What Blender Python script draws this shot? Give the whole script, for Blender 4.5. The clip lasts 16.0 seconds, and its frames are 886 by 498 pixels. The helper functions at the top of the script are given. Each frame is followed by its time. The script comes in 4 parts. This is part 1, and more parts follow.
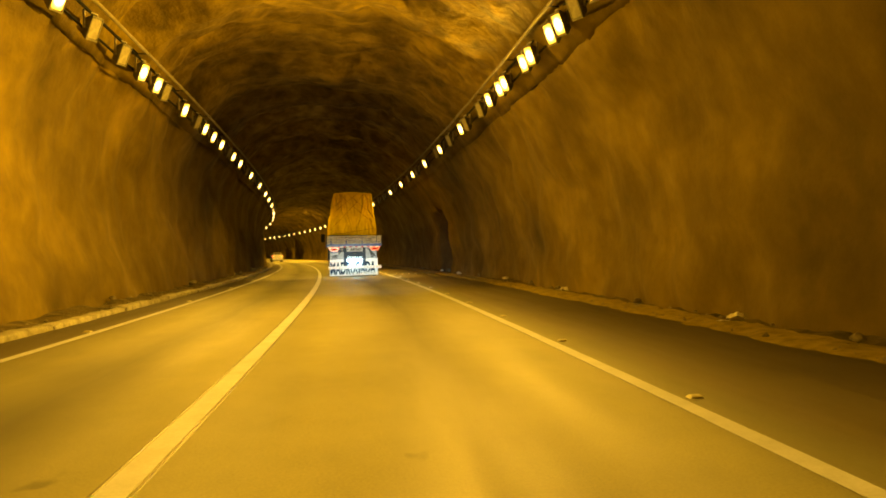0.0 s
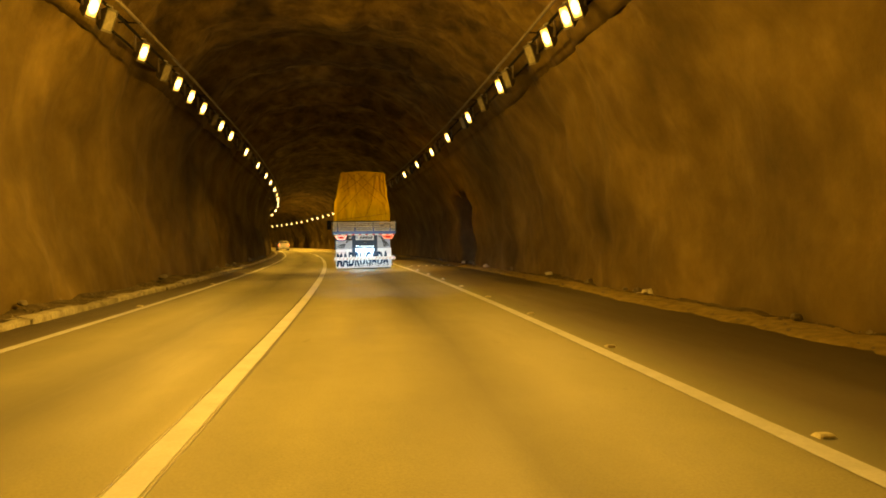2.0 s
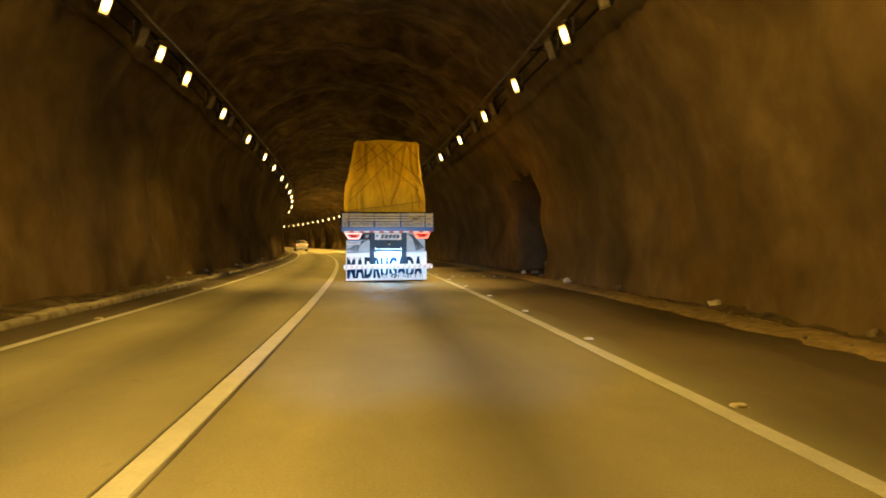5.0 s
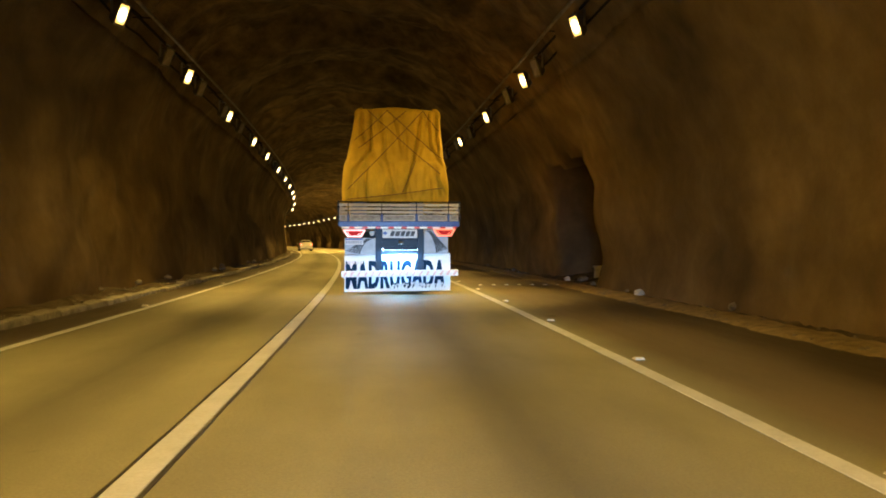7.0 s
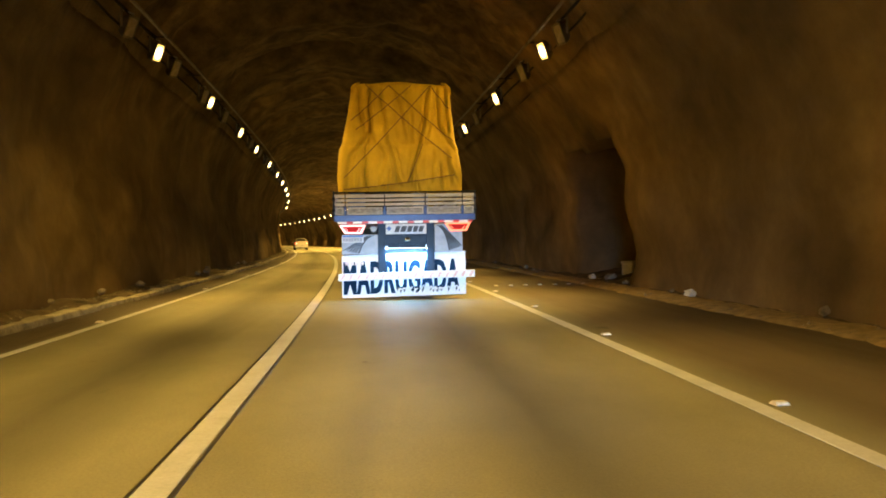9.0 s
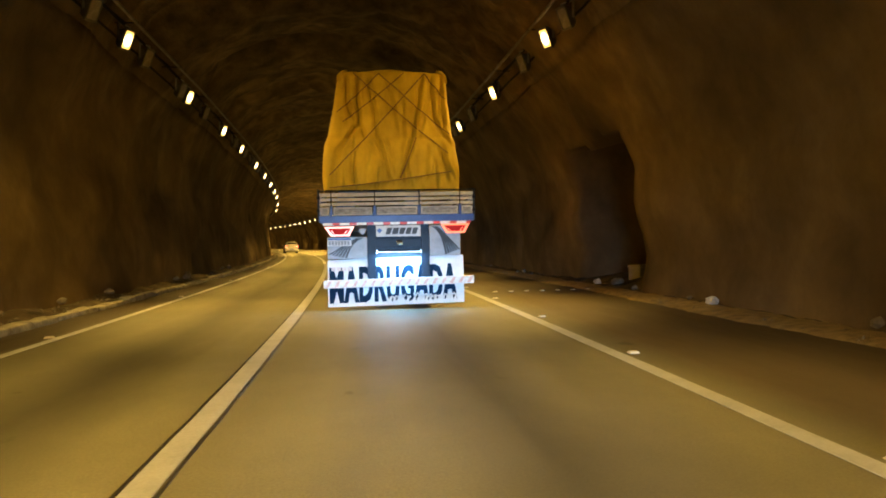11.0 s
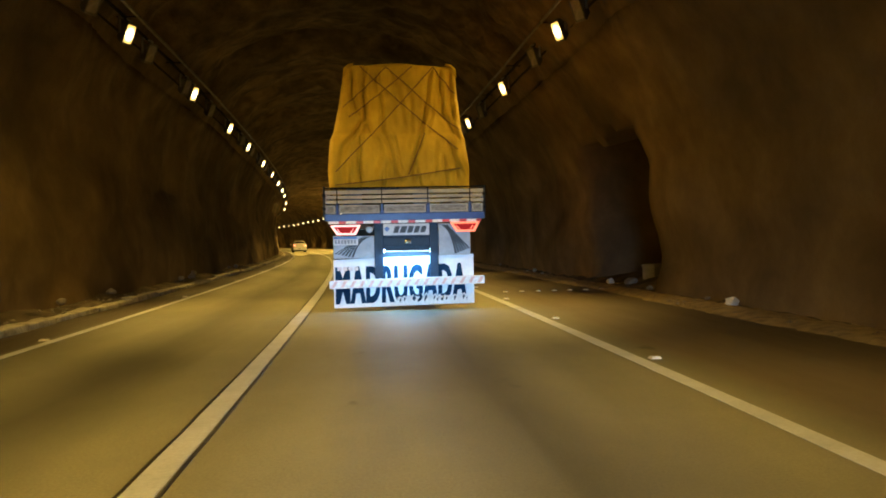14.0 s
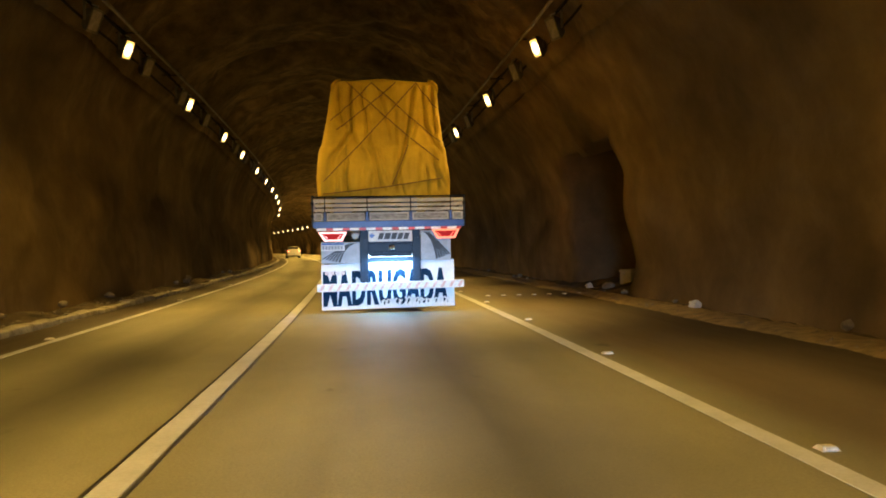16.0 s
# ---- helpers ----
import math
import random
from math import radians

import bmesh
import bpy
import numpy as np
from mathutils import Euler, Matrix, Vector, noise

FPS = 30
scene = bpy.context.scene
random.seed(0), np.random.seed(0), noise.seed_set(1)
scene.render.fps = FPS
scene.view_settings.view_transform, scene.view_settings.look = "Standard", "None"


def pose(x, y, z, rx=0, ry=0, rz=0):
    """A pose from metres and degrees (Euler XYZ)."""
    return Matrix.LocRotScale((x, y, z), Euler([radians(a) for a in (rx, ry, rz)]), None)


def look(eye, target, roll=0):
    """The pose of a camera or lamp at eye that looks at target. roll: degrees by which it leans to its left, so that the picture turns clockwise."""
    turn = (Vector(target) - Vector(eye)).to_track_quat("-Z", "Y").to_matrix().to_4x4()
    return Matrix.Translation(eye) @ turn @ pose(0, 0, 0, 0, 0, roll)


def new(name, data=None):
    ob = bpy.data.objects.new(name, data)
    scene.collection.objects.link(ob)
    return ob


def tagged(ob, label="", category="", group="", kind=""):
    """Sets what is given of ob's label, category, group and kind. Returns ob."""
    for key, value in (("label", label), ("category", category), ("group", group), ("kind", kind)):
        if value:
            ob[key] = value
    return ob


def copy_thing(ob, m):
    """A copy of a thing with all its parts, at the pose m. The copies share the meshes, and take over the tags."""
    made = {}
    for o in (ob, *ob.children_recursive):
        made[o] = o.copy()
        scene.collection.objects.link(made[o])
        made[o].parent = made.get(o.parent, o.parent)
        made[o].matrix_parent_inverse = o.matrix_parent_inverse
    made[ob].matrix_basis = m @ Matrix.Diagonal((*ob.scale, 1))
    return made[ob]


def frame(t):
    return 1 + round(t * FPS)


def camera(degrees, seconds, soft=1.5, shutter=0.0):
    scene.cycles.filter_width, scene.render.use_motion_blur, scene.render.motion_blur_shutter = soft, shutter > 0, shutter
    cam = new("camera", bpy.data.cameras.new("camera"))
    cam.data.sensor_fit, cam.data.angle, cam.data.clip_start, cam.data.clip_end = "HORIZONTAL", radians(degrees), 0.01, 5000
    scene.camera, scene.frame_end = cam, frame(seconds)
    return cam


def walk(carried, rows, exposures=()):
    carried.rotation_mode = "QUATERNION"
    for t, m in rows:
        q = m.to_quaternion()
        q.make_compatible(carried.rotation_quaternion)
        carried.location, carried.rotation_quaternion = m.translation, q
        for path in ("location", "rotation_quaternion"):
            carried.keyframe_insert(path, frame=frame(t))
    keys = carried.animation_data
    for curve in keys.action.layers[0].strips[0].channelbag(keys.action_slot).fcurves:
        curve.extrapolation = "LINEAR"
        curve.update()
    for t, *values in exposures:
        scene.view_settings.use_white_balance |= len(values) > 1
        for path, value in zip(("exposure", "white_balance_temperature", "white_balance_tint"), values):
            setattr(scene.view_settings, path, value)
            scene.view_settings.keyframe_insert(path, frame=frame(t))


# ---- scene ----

# ---------------------------------------------------------------- plan
# The place is a curved road tunnel. s runs along the lane divider (an arc that bends left), v to its right, z up.
RADIUS = 678.5
EYE = 1.126
LANE_R, LANE_L = 3.49, 2.74      # line to line
TRUCK_S, TRUCK_V = 60.0, 1.68


def at(s, v, z=0.0):
    a = s / RADIUS
    return Vector(((RADIUS + v) * math.cos(a) - RADIUS, (RADIUS + v) * math.sin(a), z))


def spot_on(s, v, z=0.0, turn=0.0):
    """A pose on the road: x to the right, y ahead."""
    return Matrix.Translation(at(s, v, z)) @ Matrix.Rotation(s / RADIUS + radians(turn), 4, "Z")


# ---------------------------------------------------------------- camera
cam = camera(60.0, 16.0, soft=1.8)
# seconds, s, v, then yaw from the road's direction, pitch and roll in degrees
PATH = [
    (0.0, 22.40, 1.202, -5.73, 0.25, -0.85),
    (0.5, 23.45, 1.187, -5.88, -0.02, -0.72),
    (1.0, 24.60, 1.175, -5.64, -0.42, -0.57),
    (1.5, 25.95, 1.14, -5.62, -0.63, -0.55),
    (2.0, 27.60, 1.105, -5.49, -0.53, -0.46),
    (2.5, 29.18, 1.108, -5.45, -0.23, -0.42),
    (3.0, 30.84, 1.112, -5.34, -0.20, -0.65),
    (3.5, 32.88, 1.12, -5.33, -0.25, -0.28),
    (4.0, 34.61, 1.163, -4.845, -0.18, -0.20),
    (6.5, 42.063, 1.159, -4.40, -0.79, 0.49),
    (7.0, 43.16, 1.16, -4.32, -0.43, 0.29),
    (7.5, 43.98, 1.10, -4.33, -0.17, -0.25),
    (8.0, 44.696, 1.115, -4.40, -0.21, -0.46),
    (8.5, 45.083, 1.063, -4.52, -0.52, -0.76),
    (9.0, 45.594, 1.021, -4.79, -0.72, -0.75),
    (11.5, 47.066, 1.071, -5.57, -0.49, -0.96),
    (12.0, 47.229, 1.105, -5.38, -0.65, -0.90),
    (12.5, 47.371, 1.135, -5.13, -0.35, -0.82),
    (13.0, 47.414, 1.116, -5.06, -0.26, -0.98),
    (13.5, 47.405, 1.095, -4.89, -0.38, -0.73),
    (14.0, 47.300, 1.081, -4.93, -0.59, -0.97),
    (14.5, 47.182, 1.106, -5.06, -0.45, -0.60),
    (15.0, 46.950, 1.132, -5.18, -0.54, -0.72),
    (15.5, 46.643, 1.157, -5.25, -0.33, -0.78),
    (16.0, 46.539, 1.245, -5.25, -0.16, -0.90),
]


def eye_pose(s, v, yaw, pitch, roll):
    return spot_on(s, v, EYE) @ pose(0, 0, 0, 0, 0, yaw) @ pose(0, 0, 0, 90 + pitch) @ pose(0, 0, 0, 0, 0, roll)


walk(cam, [(t, eye_pose(*r)) for t, *r in PATH],
     exposures=[(0.0, -0.06, 14000, 1), (0.5, -0.08, 13000, 3), (1.0, -0.16, 12000, 8), (1.5, -0.28, 11200, 10), (2.0, -0.30, 10500, 12), (2.5, -0.18, 9700, 10), (3.0, 0.0, 9000, 4), (3.5, 0.04, 8500, 6), (4.0, -0.22, 8000, 11), (6.5, -0.12, 6300, 10), (8.5, -0.04, 6500, 10), (9.0, 0.10, 6600, 10), (11.5, -0.20, 6500, 10), (12.5, -0.20, 6300, 10), (14.0, -0.42, 6200, 7), (15.0, -0.56, 6000, 8), (15.5, -0.18, 6200, 12), (16.0, -0.20, 6400, 13)])

# ---------------------------------------------------------------- light
world = bpy.data.worlds.new("world")
scene.world = world
world.use_nodes = True
world.node_tree.nodes["Background"].inputs["Color"].default_value = (0.001, 0.001, 0.001, 1)
world.node_tree.nodes["Background"].inputs["Strength"].default_value = 0.0
SODIUM = (1.0, 0.585, 0.10)
LAMP_WATT = 250.0
LAMP_Z, LAMP_L, LAMP_R = 5.2, -3.42, 4.85
LIT_L = [18, 27, 35, 40, 41.3, 44.5, 47.8, 49.5, 51.4, 54.9, 57.4, 62.6, 68.6, 74.9, 80.2, 87, 93.3, 100, 107, 114, 126, 140]
LIT_R = [20, 26, 30, 33.3, 33.9, 35.8, 36.4, 38.0, 38.6, 40.6, 41.2, 42.6, 47.4, 52.4, 57.2, 62.0, 67.6, 73.6, 86, 99, 112, 124, 136, 142, 149, 156,
         163, 170, 178, 185, 192, 199, 206, 213, 220, 227, 234, 241, 248]


def lamp_light(name, m, kind="AREA", watt=100.0, colour=SODIUM, size=0.3, size_y=0.3):
    data = bpy.data.lights.new(name, kind)
    data.energy, data.color = watt, colour
    if kind == "AREA":
        data.shape, data.size, data.size_y = "RECTANGLE", size, size_y
    ob = new(name, data)
    ob.matrix_world = m
    return ob


# ---------------------------------------------------------------- materials
def material(name):
    mat = bpy.data.materials.new(name)
    mat.use_nodes = True
    return mat, mat.node_tree.nodes, mat.node_tree.links, mat.node_tree.nodes["Principled BSDF"]


def ramp_between(nodes, links, fac, a, b, lo=0.3, hi=0.7):
    r = nodes.new("ShaderNodeValToRGB")
    r.color_ramp.elements[0].position, r.color_ramp.elements[1].position = lo, hi
    r.color_ramp.elements[0].color, r.color_ramp.elements[1].color = (*a, 1), (*b, 1)
    links.new(fac, r.inputs["Fac"])
    return r.outputs["Color"]


def noise_at(nodes, links, coord, scale, stretch=(1, 1, 1), detail=4, rough=0.6):
    m = nodes.new("ShaderNodeMapping")
    m.inputs["Scale"].default_value = stretch
    links.new(coord, m.inputs["Vector"])
    n = nodes.new("ShaderNodeTexNoise")
    n.inputs["Scale"].default_value, n.inputs["Detail"].default_value, n.inputs["Roughness"].default_value = scale, detail, rough
    links.new(m.outputs["Vector"], n.inputs["Vector"])
    return n.outputs["Fac"]


def mix_colour(nodes, links, a, b, fac, mode="MIX"):
    m = nodes.new("ShaderNodeMix")
    m.data_type, m.blend_type = "RGBA", mode
    for socket, value in ((m.inputs[6], a), (m.inputs[7], b), (m.inputs[0], fac)):
        if isinstance(value, tuple):
            socket.default_value = (*value, 1)
        elif isinstance(value, float):
            socket.default_value = value
        else:
            links.new(value, socket)
    return m.outputs[2]


def bump_from(nodes, links, bsdf, height, strength, distance, into=None):
    b = nodes.new("ShaderNodeBump")
    b.inputs["Strength"].default_value, b.inputs["Distance"].default_value = strength, distance
    links.new(height, b.inputs["Height"])
    if into is not None:
        links.new(into, b.inputs["Normal"])
    links.new(b.outputs["Normal"], bsdf.inputs["Normal"])
    return b.outputs["Normal"]


def surface(name, dark, light, rough=0.6, scale=6.0, stretch=(1, 1, 1), metal=0.0, bump=0.15, bump_scale=40.0, bump_depth=0.01, spec=0.4, coord="Object"):
    """A worn two-tone surface with grain and fine relief."""
    mat, nodes, links, bsdf = material(name)
    tc = nodes.new("ShaderNodeTexCoord").outputs[coord]
    big = noise_at(nodes, links, tc, scale, stretch)
    fine = noise_at(nodes, links, tc, bump_scale, (1, 1, 1), 3)
    col = ramp_between(nodes, links, big, dark, light)
    grain = ramp_between(nodes, links, fine, (0.75, 0.75, 0.75), (1.0, 1.0, 1.0), 0.3, 0.7)
    links.new(mix_colour(nodes, links, col, grain, 0.6, "MULTIPLY"), bsdf.inputs["Base Color"])
    bsdf.inputs["Roughness"].default_value, bsdf.inputs["Metallic"].default_value = rough, metal
    bsdf.inputs["Specular IOR Level"].default_value = spec
    bump_from(nodes, links, bsdf, fine, bump, bump_depth)
    return mat


def glowing(name, colour, strength, base=(0.8, 0.8, 0.8)):
    mat, _, _, bsdf = material(name)
    bsdf.inputs["Base Color"].default_value = (*base, 1)
    bsdf.inputs["Emission Color"].default_value = (*colour, 1)
    bsdf.inputs["Emission Strength"].default_value = strength
    bsdf.inputs["Roughness"].default_value = 0.55
    bsdf.inputs["Specular IOR Level"].default_value = 0.15
    return mat


def lit_glass():
    """Ribbed glass over a sodium bulb: hot in the middle, amber towards the frame."""
    mat, nodes, links, bsdf = material("lit_sodium_glass")
    tc = nodes.new("ShaderNodeTexCoord").outputs["Generated"]
    shift = nodes.new("ShaderNodeVectorMath")
    shift.operation = "SUBTRACT"
    shift.inputs[1].default_value = (0.5, 0.5, 0.5)
    links.new(tc, shift.inputs[0])
    far = nodes.new("ShaderNodeVectorMath")
    far.operation = "LENGTH"
    links.new(shift.outputs["Vector"], far.inputs[0])
    links.new(ramp_between(nodes, links, far.outputs["Value"], (1.0, 0.86, 0.52), (1.0, 0.58, 0.12), 0.22, 0.62), bsdf.inputs["Emission Color"])
    power = nodes.new("ShaderNodeMapRange")
    power.inputs["From Min"].default_value, power.inputs["From Max"].default_value = 0.2, 0.62
    power.inputs["To Min"].default_value, power.inputs["To Max"].default_value = 15.0, 2.2
    links.new(far.outputs["Value"], power.inputs["Value"])
    links.new(power.outputs["Result"], bsdf.inputs["Emission Strength"])
    bsdf.inputs["Base Color"].default_value = (0.8, 0.8, 0.8, 1)
    bsdf.inputs["Roughness"].default_value = 0.55
    bsdf.inputs["Specular IOR Level"].default_value = 0.15
    return mat


def rock_material():
    """Sprayed concrete over blasted rock: soft drapes that run down, damp patches, soot, a little grit."""
    mat, nodes, links, bsdf = material("sprayed_rock")
    tc = nodes.new("ShaderNodeTexCoord").outputs["Object"]
    broad = noise_at(nodes, links, tc, 0.20, (1, 1, 1), 4, 0.55)
    drape = noise_at(nodes, links, tc, 0.5, (1, 1, 0.8), 6, 0.62)
    fine_drape = noise_at(nodes, links, tc, 1.7, (1, 1, 0.85), 6, 0.62)
    patch = noise_at(nodes, links, tc, 0.55, (1, 0.7, 0.9), 6, 0.62)
    chip = noise_at(nodes, links, tc, 1.6, (1, 1, 1), 5, 0.58)
    grit = noise_at(nodes, links, tc, 14.0, (1, 1, 1), 4, 0.7)
    col = ramp_between(nodes, links, broad, (0.103, 0.079, 0.047), (0.215, 0.165, 0.10), 0.3, 0.7)
    col = mix_colour(nodes, links, col, ramp_between(nodes, links, drape, (0.5, 0.47, 0.43), (1.25, 1.22, 1.15), 0.36, 0.64), 0.7, "MULTIPLY")
    col = mix_colour(nodes, links, col, ramp_between(nodes, links, fine_drape, (0.7, 0.68, 0.65), (1.12, 1.1, 1.08), 0.35, 0.65), 0.3, "MULTIPLY")
    col = mix_colour(nodes, links, col, ramp_between(nodes, links, patch, (0.5, 0.47, 0.43), (1.15, 1.13, 1.08), 0.34, 0.6), 0.6, "MULTIPLY")
    # overhead the spray is thin and the broken rock shows pale and dark
    height = nodes.new("ShaderNodeSeparateXYZ")
    links.new(tc, height.inputs[0])
    bare = nodes.new("ShaderNodeMapRange")
    bare.inputs["From Min"].default_value, bare.inputs["From Max"].default_value = 4.2, 6.4
    bare.inputs["To Min"].default_value, bare.inputs["To Max"].default_value = 0.12, 0.8
    links.new(height.outputs["Z"], bare.inputs["Value"])
    rough_rock = ramp_between(nodes, links, chip, (0.45, 0.42, 0.39), (1.35, 1.3, 1.22), 0.36, 0.62)
    col = mix_colour(nodes, links, col, rough_rock, bare.outputs["Result"], "MULTIPLY")
    links.new(col, bsdf.inputs["Base Color"])
    bsdf.inputs["Roughness"].default_value = 0.85
    bsdf.inputs["Specular IOR Level"].default_value = 0.25
    crag = nodes.new("ShaderNodeMath")
    crag.operation = "MULTIPLY"
    links.new(chip, crag.inputs[0]), links.new(bare.outputs["Result"], crag.inputs[1])
    first = bump_from(nodes, links, bsdf, crag.outputs[0], 0.9, 0.26)
    second = bump_from(nodes, links, bsdf, fine_drape, 0.25, 0.04, first)
    bump_from(nodes, links, bsdf, grit, 0.22, 0.015, second)
    return mat


def road_material():
    """Asphalt: worn wheel tracks, an oily strip mid-lane, and the darker shoulder beyond the edge line. UV: v and s in metres."""
    mat, nodes, links, bsdf = material("asphalt")
    uv = nodes.new("ShaderNodeTexCoord").outputs["UV"]
    sep = nodes.new("ShaderNodeSeparateXYZ")
    links.new(uv, sep.inputs[0])
    across = sep.outputs["X"]
    wander = noise_at(nodes, links, uv, 0.12, (1, 1, 1), 2)
    add = nodes.new("ShaderNodeMath")
    add.operation = "MULTIPLY_ADD"
    add.inputs[1].default_value = 0.5
    links.new(wander, add.inputs[0]), links.new(across, add.inputs[2])
    r = nodes.new("ShaderNodeValToRGB")
    scale = nodes.new("ShaderNodeMapRange")
    scale.inputs["From Min"].default_value, scale.inputs["From Max"].default_value = -3.75, 6.75
    links.new(add.outputs[0], scale.inputs["Value"])
    links.new(scale.outputs["Result"], r.inputs["Fac"])
    stops = [(-3.5, 0.05), (-2.9, 0.06), (-2.6, 0.17), (-1.9, 0.20), (-1.2, 0.085), (-0.5, 0.19), (0.3, 0.2), (0.8, 0.24), (1.35, 0.2),
             (2.0, 0.088), (2.6, 0.17), (3.3, 0.2), (3.75, 0.14), (4.1, 0.115), (5.0, 0.094), (6.2, 0.062)]
    while len(r.color_ramp.elements) < len(stops):
        r.color_ramp.elements.new(0.5)
    for e, (v, g) in zip(r.color_ramp.elements, stops):
        e.position, e.color = (v + 4.0) / 10.5, (g * 1.02, g * 1.0, g * 0.76, 1) if -2.9 < v < 3.9 else (g * 1.12, g * 0.93, g * 0.72, 1)
    links.new(scale.outputs["Result"], r.inputs["Fac"])
    smear = noise_at(nodes, links, uv, 1.1, (1.4, 0.12, 1), 5, 0.6)
    blot = noise_at(nodes, links, uv, 0.7, (1, 0.6, 1), 5, 0.7)
    grain = noise_at(nodes, links, uv, 55.0, (1, 1, 1), 3, 0.7)
    col = mix_colour(nodes, links, r.outputs["Color"], ramp_between(nodes, links, smear, (0.72, 0.72, 0.72), (1.12, 1.12, 1.12), 0.3, 0.7), 0.8, "MULTIPLY")
    col = mix_colour(nodes, links, col, ramp_between(nodes, links, blot, (0.78, 0.78, 0.78), (1.1, 1.1, 1.1), 0.35, 0.65), 0.7, "MULTIPLY")
    col = mix_colour(nodes, links, col, ramp_between(nodes, links, grain, (0.7, 0.7, 0.7), (1.15, 1.15, 1.15), 0.3, 0.7), 0.7, "MULTIPLY")
    spots = noise_at(nodes, links, uv, 1.7, (1, 0.7, 1), 3, 0.55)
    col = mix_colour(nodes, links, col, ramp_between(nodes, links, spots, (1, 1, 1), (0.5, 0.48, 0.46), 0.70, 0.76), 1.0, "MULTIPLY")
    links.new(col, bsdf.inputs["Base Color"])
    links.new(ramp_between(nodes, links, smear, (0.50, 0.50, 0.50), (0.74, 0.74, 0.74)), bsdf.inputs["Roughness"])
    bsdf.inputs["Specular IOR Level"].default_value = 0.4
    bump_from(nodes, links, bsdf, grain, 0.35, 0.006)
    return mat


def canvas_material():
    mat, nodes, links, bsdf = material("ochre_canvas")
    tc = nodes.new("ShaderNodeTexCoord").outputs["Object"]
    stain = noise_at(nodes, links, tc, 1.3, (1, 1, 0.5), 5, 0.6)
    crease = noise_at(nodes, links, tc, 4.0, (1.0, 1.0, 0.7), 4, 0.6)
    weave = noise_at(nodes, links, tc, 160.0, (1, 1, 1), 2)
    col = ramp_between(nodes, links, stain, (0.34, 0.228, 0.010), (0.57, 0.395, 0.022), 0.3, 0.7)
    # crease hollows are darkened in the colour too, as painted fold shade
    col = mix_colour(nodes, links, col, ramp_between(nodes, links, crease, (0.72, 0.7, 0.66), (1.08, 1.06, 1.0), 0.35, 0.65), 0.6, "MULTIPLY")
    links.new(col, bsdf.inputs["Base Color"])
    bsdf.inputs["Roughness"].default_value = 0.7
    bsdf.inputs["Specular IOR Level"].default_value = 0.3
    first = bump_from(nodes, links, bsdf, crease, 0.5, 0.04)
    bump_from(nodes, links, bsdf, weave, 0.15, 0.003, first)
    return mat


ROCK = rock_material()
ROAD = road_material()
CANVAS = canvas_material()
PAINT = surface("worn_road_paint", (0.36, 0.39, 0.49), (0.47, 0.505, 0.63), 0.6, 2.5, (1, 1, 1), 0, 0.3, 45, 0.004)
TAR = surface("tar_seam", (0.012, 0.012, 0.012), (0.035, 0.033, 0.03), 0.45, 3.0)
def kerb_material():
    """Old concrete, each kerb stone a little different."""
    mat, nodes, links, bsdf = material("kerb_concrete")
    tc = nodes.new("ShaderNodeTexCoord").outputs["Object"]
    stain = noise_at(nodes, links, tc, 2.4, (1, 1, 1), 6, 0.7)
    grit = noise_at(nodes, links, tc, 30.0, (1, 1, 1), 4, 0.7)
    col = ramp_between(nodes, links, stain, (0.15, 0.14, 0.12), (0.46, 0.45, 0.42), 0.32, 0.66)
    info = nodes.new("ShaderNodeObjectInfo").outputs["Random"]
    col = mix_colour(nodes, links, col, ramp_between(nodes, links, info, (0.72, 0.70, 0.67), (1.05, 1.05, 1.05), 0.1, 0.8), 0.9, "MULTIPLY")
    col = mix_colour(nodes, links, col, ramp_between(nodes, links, grit, (0.6, 0.6, 0.6), (1.1, 1.1, 1.1), 0.35, 0.65), 0.6, "MULTIPLY")
    links.new(col, bsdf.inputs["Base Color"])
    bsdf.inputs["Roughness"].default_value = 0.9
    first = bump_from(nodes, links, bsdf, stain, 0.6, 0.04)
    bump_from(nodes, links, bsdf, grit, 0.5, 0.008, first)
    return mat


KERB = kerb_material()
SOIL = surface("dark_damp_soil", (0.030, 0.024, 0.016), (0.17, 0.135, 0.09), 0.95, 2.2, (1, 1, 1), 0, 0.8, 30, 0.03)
DIRT = surface("sandy_dirt", (0.20, 0.155, 0.085), (0.42, 0.335, 0.19), 0.95, 5.0, (1, 1, 1), 0, 1.0, 45, 0.03)
STONE = surface("loose_stone", (0.12, 0.105, 0.085), (0.28, 0.25, 0.21), 0.9, 6.0, (1, 1, 1), 0, 0.5, 30, 0.01)
LITTER = surface("white_plastic", (0.6, 0.58, 0.54), (0.8, 0.79, 0.76), 0.5, 5.0)
STEEL = surface("galvanised_steel", (0.30, 0.29, 0.27), (0.5, 0.49, 0.46), 0.5, 4.0, (1, 1, 1), 0.6)
CABLE = surface("pale_cable", (0.13, 0.115, 0.09), (0.26, 0.235, 0.19), 0.6, 4.0)
HOUSING = surface("dusty_grey_aluminium", (0.12, 0.115, 0.11), (0.24, 0.23, 0.21), 0.55, 6.0, (1, 1, 1), 0.3)
GLASS_LIT = lit_glass()
PALE_METAL = surface("pale_weathered_paint", (0.34, 0.33, 0.29), (0.55, 0.54, 0.49), 0.6, 5.0)
GLASS_OFF = surface("unlit_dusty_glass", (0.25, 0.23, 0.20), (0.4, 0.38, 0.34), 0.35, 8.0)
STUD = surface("stud_ceramic", (0.45, 0.44, 0.4), (0.62, 0.6, 0.56), 0.4, 20)
